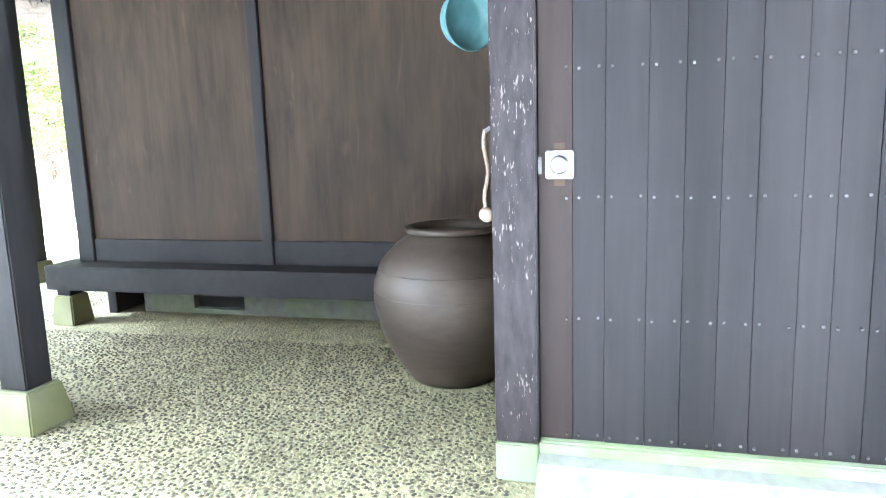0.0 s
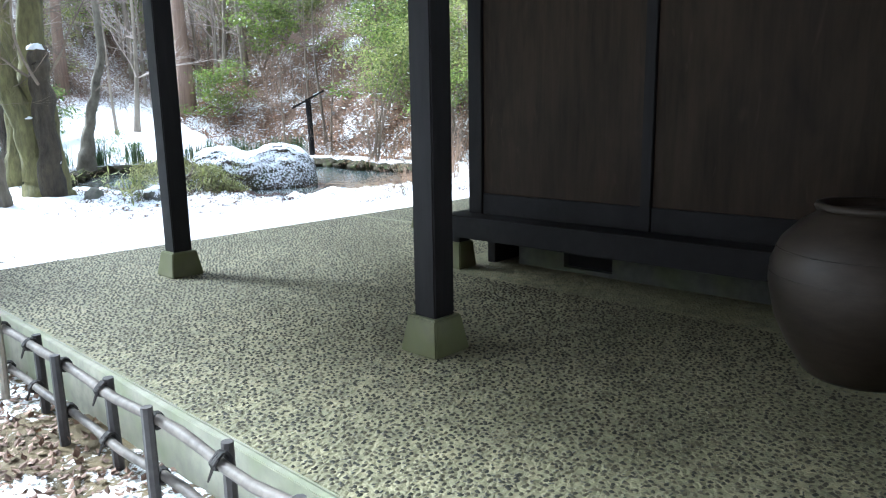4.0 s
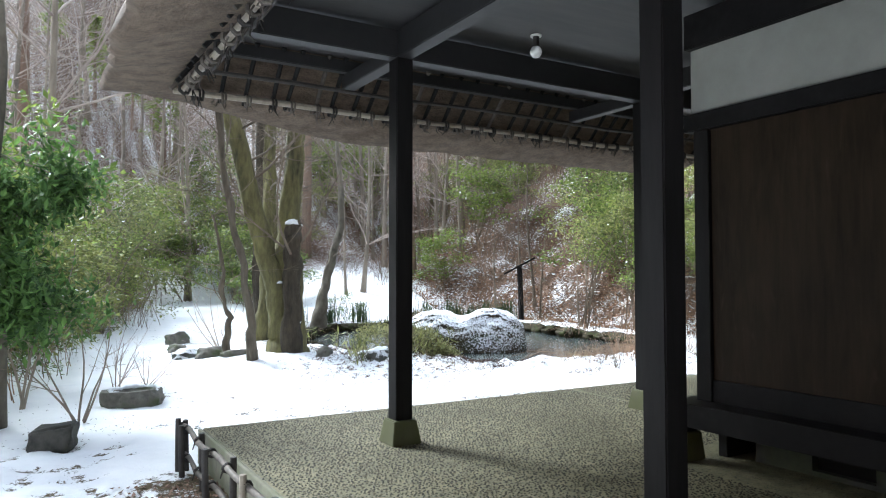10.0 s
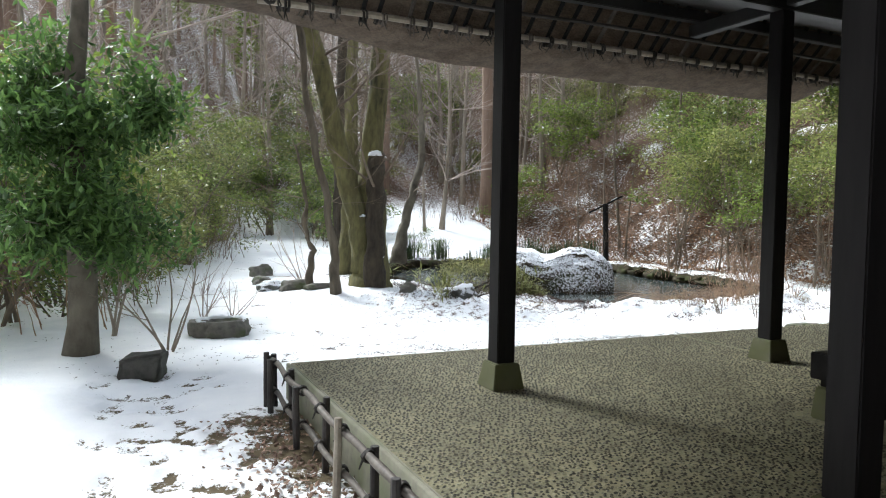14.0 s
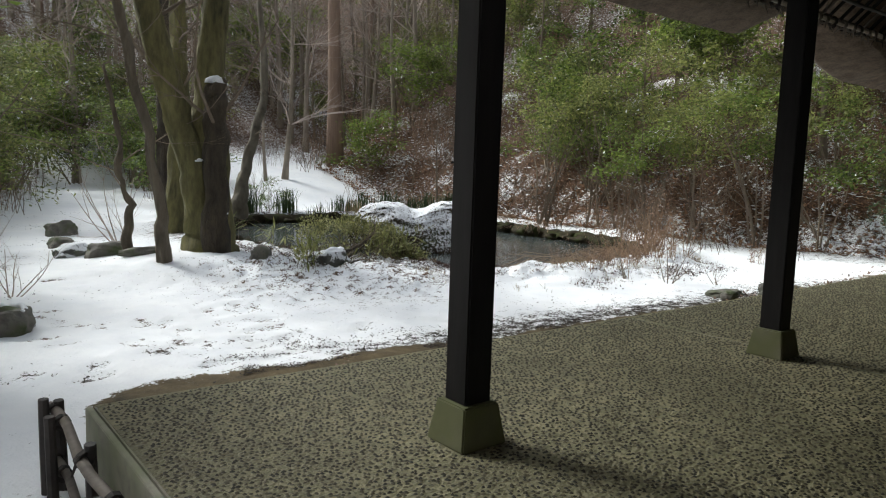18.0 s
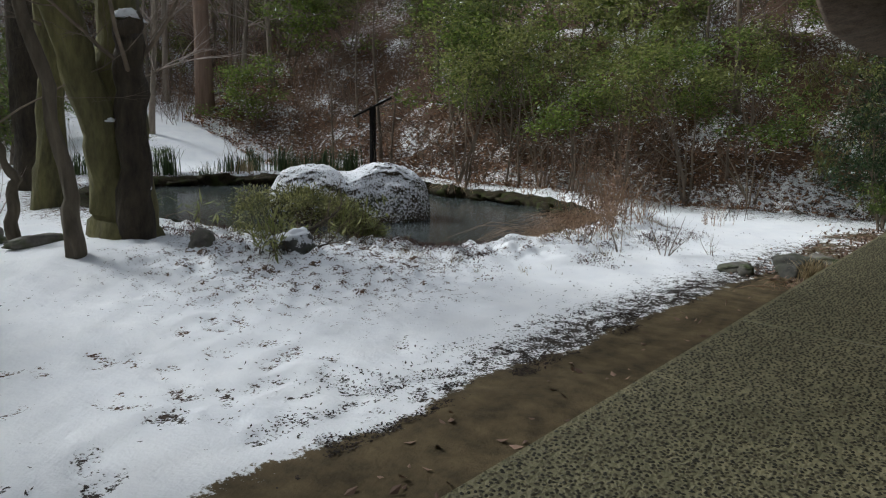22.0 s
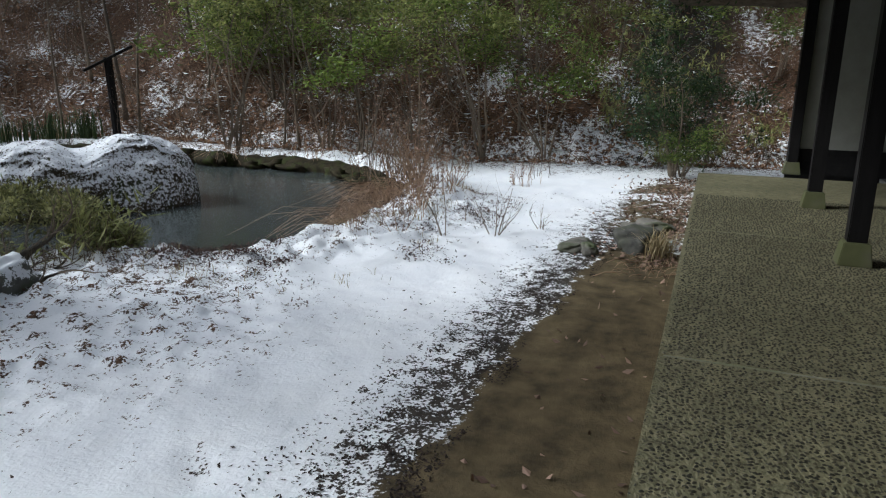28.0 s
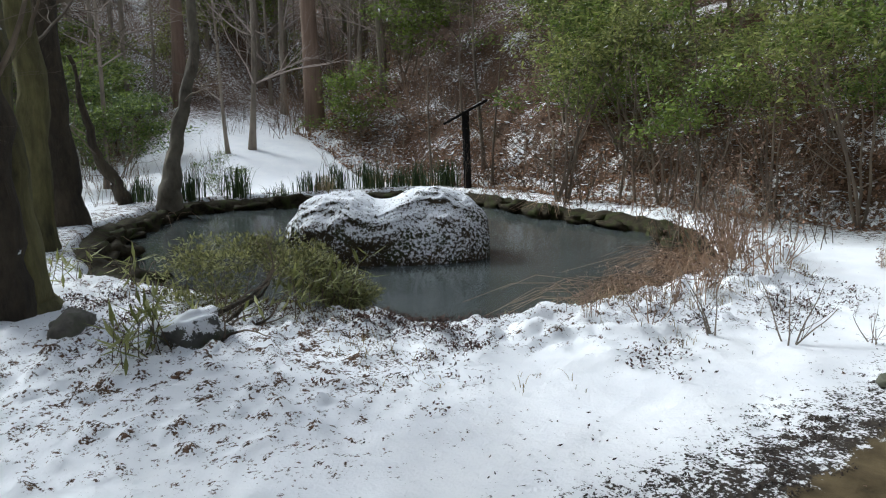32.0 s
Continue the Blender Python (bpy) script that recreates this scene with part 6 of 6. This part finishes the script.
# ---- mossy stones edging the far shore ----
BS = []
for k in range(4):
    ob = smooth(part("bank_stone", stone_mesh((0.42, 0.2, 0.17), 20 + k, 0.5, 3), M_BANK))
    BS.append(tagged(ob, "dark mossy stone edging the far shore", "stone", "stones edging the pond"))
q = random.Random(9)
run, n = 0.0, 0
for (ax, ay), (bx, by) in zip(POND[10:] + POND[:2], POND[11:] + POND[:3]):
    length = math.hypot(bx - ax, by - ay)
    k = 0.0
    while k < length:
        u = k / length
        x, y = ax + (bx - ax) * u, ay + (by - ay) * u
        m = pose(x + q.gauss(0, 0.06), y + q.gauss(0, 0.06), WATER_Z + q.uniform(-0.03, 0.08), q.uniform(-8, 8), 0, math.degrees(math.atan2(by - ay, bx - ax)) + q.uniform(-25, 25)) @ Matrix.Diagonal((q.uniform(0.5, 1.4), q.uniform(0.7, 1.3), q.uniform(0.6, 1.25), 1))
        if n < 4:
            BS[n].matrix_basis = m
        else:
            c = copy_thing(BS[n % 4], Matrix.Identity(4))
            c.matrix_basis = m
        n += 1
        k += q.uniform(0.35, 1.1)


# ---- earth bank under the far shore's stones ----
line = []
for (ax, ay), (bx, by) in zip(POND[9:] + POND[:2], POND[10:] + POND[:3]):
    n = max(2, int(math.hypot(bx - ax, by - ay) / 0.07))
    line += [(ax + (bx - ax) * k / n, ay + (by - ay) * k / n) for k in range(n)]
mid = Vector((7.6, 11.0, 0))
rows, faces = [], []
for i, (x, y) in enumerate(line):
    out = (Vector((x, y, 0)) - mid).normalized()
    lift = 0.05 * fbm(x, y, 1.6, 31.0)
    for k, (o, z) in enumerate(((-0.02, -0.12), (-0.06, 0.02), (0.0, 0.13), (0.10, 0.20), (0.26, 0.23), (0.5, 0.12))):
        w = 0.07 * noise.fractal(Vector((x * 4, y * 4, k * 1.7)), 1.0, 2.0, 4)
        p = Vector((x, y, 0)) + out * (o + w)
        rows.append((p.x, p.y, WATER_Z + z + lift * (k > 1) + 0.5 * w * (k > 1)))
    if i:
        faces += [(6 * i - 6 + k, 6 * i + k, 6 * i + k + 1, 6 * i - 5 + k) for k in range(5)]
bank = smooth(part("bank", (rows, faces), M_BANK))
tagged(bank, "dark mossy earth bank along the far side of the pond", "bank", kind="structure")

# ---- litter ----
def leaf_litter(name, label, n, pick, size, mat, seed, lift=0.012, bend=0.5):
    q = random.Random(seed)
    s = Soup()
    k = 0
    while k < n:
        p = pick(q)
        if p is None:
            continue
        x, y = p
        k += 1
        d = rng_dir(q)
        d.z = abs(d.z) * bend
        m = q.uniform(0.6, 1.4)
        s.leaf(Vector((x, y, ground(x, y) + lift * q.random())), d, Vector((q.gauss(0, 0.3), q.gauss(0, 0.3), 1)), size[0] * m, size[1] * m)
    return tagged(part(name, s.data(), mat), label, "leaves", kind="stuff")


def by_fence(q):
    return q.gauss(-1.60, 0.19), q.uniform(-5.0, 1.0)


def by_soil(q):
    x = q.uniform(-0.4, 8.0)
    y = snow_rim(x) + abs(q.gauss(0, 0.4)) - 0.12
    return (x, y) if q.random() < step(0.0, 0.3, fbm(x * 0.9, y * 2.2, 1.9, 4.0)) else None


def on_bank(q):
    x, y = q.uniform(1.0, 9.5), q.uniform(3.4, 8.5)
    d = pond_distance(x, y)
    c = fbm(x, y, 0.9, 5.0) + 0.3 * fbm(x, y, 3.0, 2.0)
    return (x, y) if d > 0.15 and q.random() < step(2.6, 0.9, d) * step(-0.1, 0.5, c) else None


def on_snow(q):
    x, y = q.uniform(-6, 11), q.uniform(2.7, 20)
    return (x, y) if pond_distance(x, y) > 0.2 and q.random() < step(-0.1, 0.6, fbm(x, y, 0.7, 9.0)) else None


def porch_end(q):
    return q.uniform(6.4, 12.8), 1.62 + abs(q.gauss(0, 0.45))


def on_strip(q):
    return q.uniform(-0.6, 6.5), q.uniform(1.6, 2.4)


def on_hill(q):
    y = q.uniform(-3, 28)
    return toe_x(y) + abs(q.gauss(0, 2.6)) - 0.4, y


leaf_litter("fallen_leaves", "brown leaves lying along the low fence", 1900, by_fence, (0.042, 0.028), M_DRY, 1, 0.02)
leaf_litter("fallen_leaves", "dark leaf scraps along the edge of the snow", 5200, by_soil, (0.022, 0.011), M_LITTER, 2, 0.008, 0.2)
leaf_litter("fallen_leaves", "dark leaves and stalks poking through the snowy bank", 1500, on_bank, (0.034, 0.014), M_LITTER, 3, 0.015, 0.5)
leaf_litter("fallen_leaves", "scattered dark leaf scraps on the snow", 2600, on_snow, (0.03, 0.012), M_LITTER, 4, 0.008, 0.2)
leaf_litter("fallen_leaves", "reddish-brown leaves heaped beside the porch end", 1700, porch_end, (0.055, 0.036), M_DRY, 5, 0.03)
leaf_litter("fallen_leaves", "a few brown leaves on the bare soil", 90, on_strip, (0.06, 0.035), M_DRY, 6, 0.01)
leaf_litter("fallen_leaves", "brown leaf litter on the snowy slope", 22000, on_hill, (0.10, 0.065), M_HILLLEAF, 7, 0.06)
def tufts(q):
    x, y = q.uniform(0.5, 10), q.uniform(3.2, 8.6)
    d = pond_distance(x, y)
    return (x, y) if d > 0.3 and q.random() < step(2.4, 0.3, d) * step(0.0, 0.6, fbm(x, y, 1.1, 15.0)) else None


# low dead plants holding dark leaves above the snow
q = random.Random(23)
s = Soup()
k = 0
while k < 640:
    p = on_bank(q)
    if p is None:
        continue
    k += 1
    reach = q.uniform(0.03, 0.13)
    way = q.uniform(0, math.pi)
    for _ in range(q.randint(7, 22)):
        a, b = q.gauss(0, reach), q.gauss(0, reach * 0.45)
        x, y = p[0] + a * math.cos(way) - b * math.sin(way), p[1] + a * math.sin(way) + b * math.cos(way)
        d = rng_dir(q)
        d.z = abs(d.z) * 0.6
        s.leaf(Vector((x, y, ground(x, y) + q.uniform(0, 0.045))), d, Vector((q.gauss(0, 0.4), q.gauss(0, 0.4), 1)), q.uniform(0.02, 0.045), q.uniform(0.01, 0.02))
tagged(part("leafy_tufts", s.data(), M_TUFT), "low reddish-brown dead plants sticking through the snow", "plants", kind="stuff")

q = random.Random(19)
s = Soup()
k = 0
while k < 520:
    p = tufts(q)
    if p is None:
        continue
    k += 1
    for _ in range(2):
        s.blade(Vector((p[0] + q.gauss(0, 0.03), p[1] + q.gauss(0, 0.03), ground(*p) - 0.01)), Vector((q.gauss(0, 0.9), q.gauss(0, 0.9), 0)), q.uniform(0.04, 0.12), 0.007)
tagged(part("grass_tufts", s.data(), M_STRAWLEAF), "withered grass blades poking through the snow", "grass", kind="stuff")
leaf_litter("snow_flecks", "flecks of snow caught on the slope's litter", 3600, on_hill, (0.16, 0.07), M_SNOW, 8, 0.06, 0.15)


# ---- pebbles standing proud of the washed concrete ----
pr = np.random.default_rng(6)
gx, gy = np.meshgrid(np.arange(-1.16, 9.4, 0.032), np.arange(-5.1, 1.552, 0.0275))
gx[::2] += 0.016
px, py = (g.ravel() + pr.normal(0, 0.0072, g.size) for g in (gx, gy))
off = np.minimum.reduce([np.hypot(px - a, py - b) for a, b in ((0.137, 0.137), (0.137, -2.763), (3.10, 0.155), (6.06, 0.16), (8.98, 0.16))]) > 0.16
off &= (pr.random(len(px)) < 0.86) & ~((px > 1.6) & (py < -1.25)) & (np.abs(px - 3.25) > 0.03) & (np.abs(px - 6.95) > 0.03) & (np.hypot(px - 1.19, py + 4.6) > 0.3)
px, py = px[off], py[off]
n = len(px)
turn, ra, rb, hh = pr.uniform(0, math.pi, n), pr.uniform(0.010, 0.0165, n), pr.uniform(0.008, 0.0115, n), pr.uniform(0.005, 0.009, n)
pv = np.zeros((n, 7, 3))
for k in range(6):
    w = k * math.pi / 3
    u, v = ra * math.cos(w), rb * math.sin(w)
    pv[:, k] = np.stack([px + u * np.cos(turn) - v * np.sin(turn), py + u * np.sin(turn) + v * np.cos(turn), np.full(n, -0.001)], 1)
pv[:, 6] = np.stack([px, py, hh], 1)
base = np.arange(n)[:, None] * 7
pf = np.concatenate([base + np.array([[k, (k + 1) % 6, 6]]) for k in range(6)])
peb = smooth(part("pebble_scatter", (pv.reshape(-1, 3).tolist(), pf.tolist()), M_PEB, floor, "dark and tan pebbles set in the concrete"))
stuff(peb)
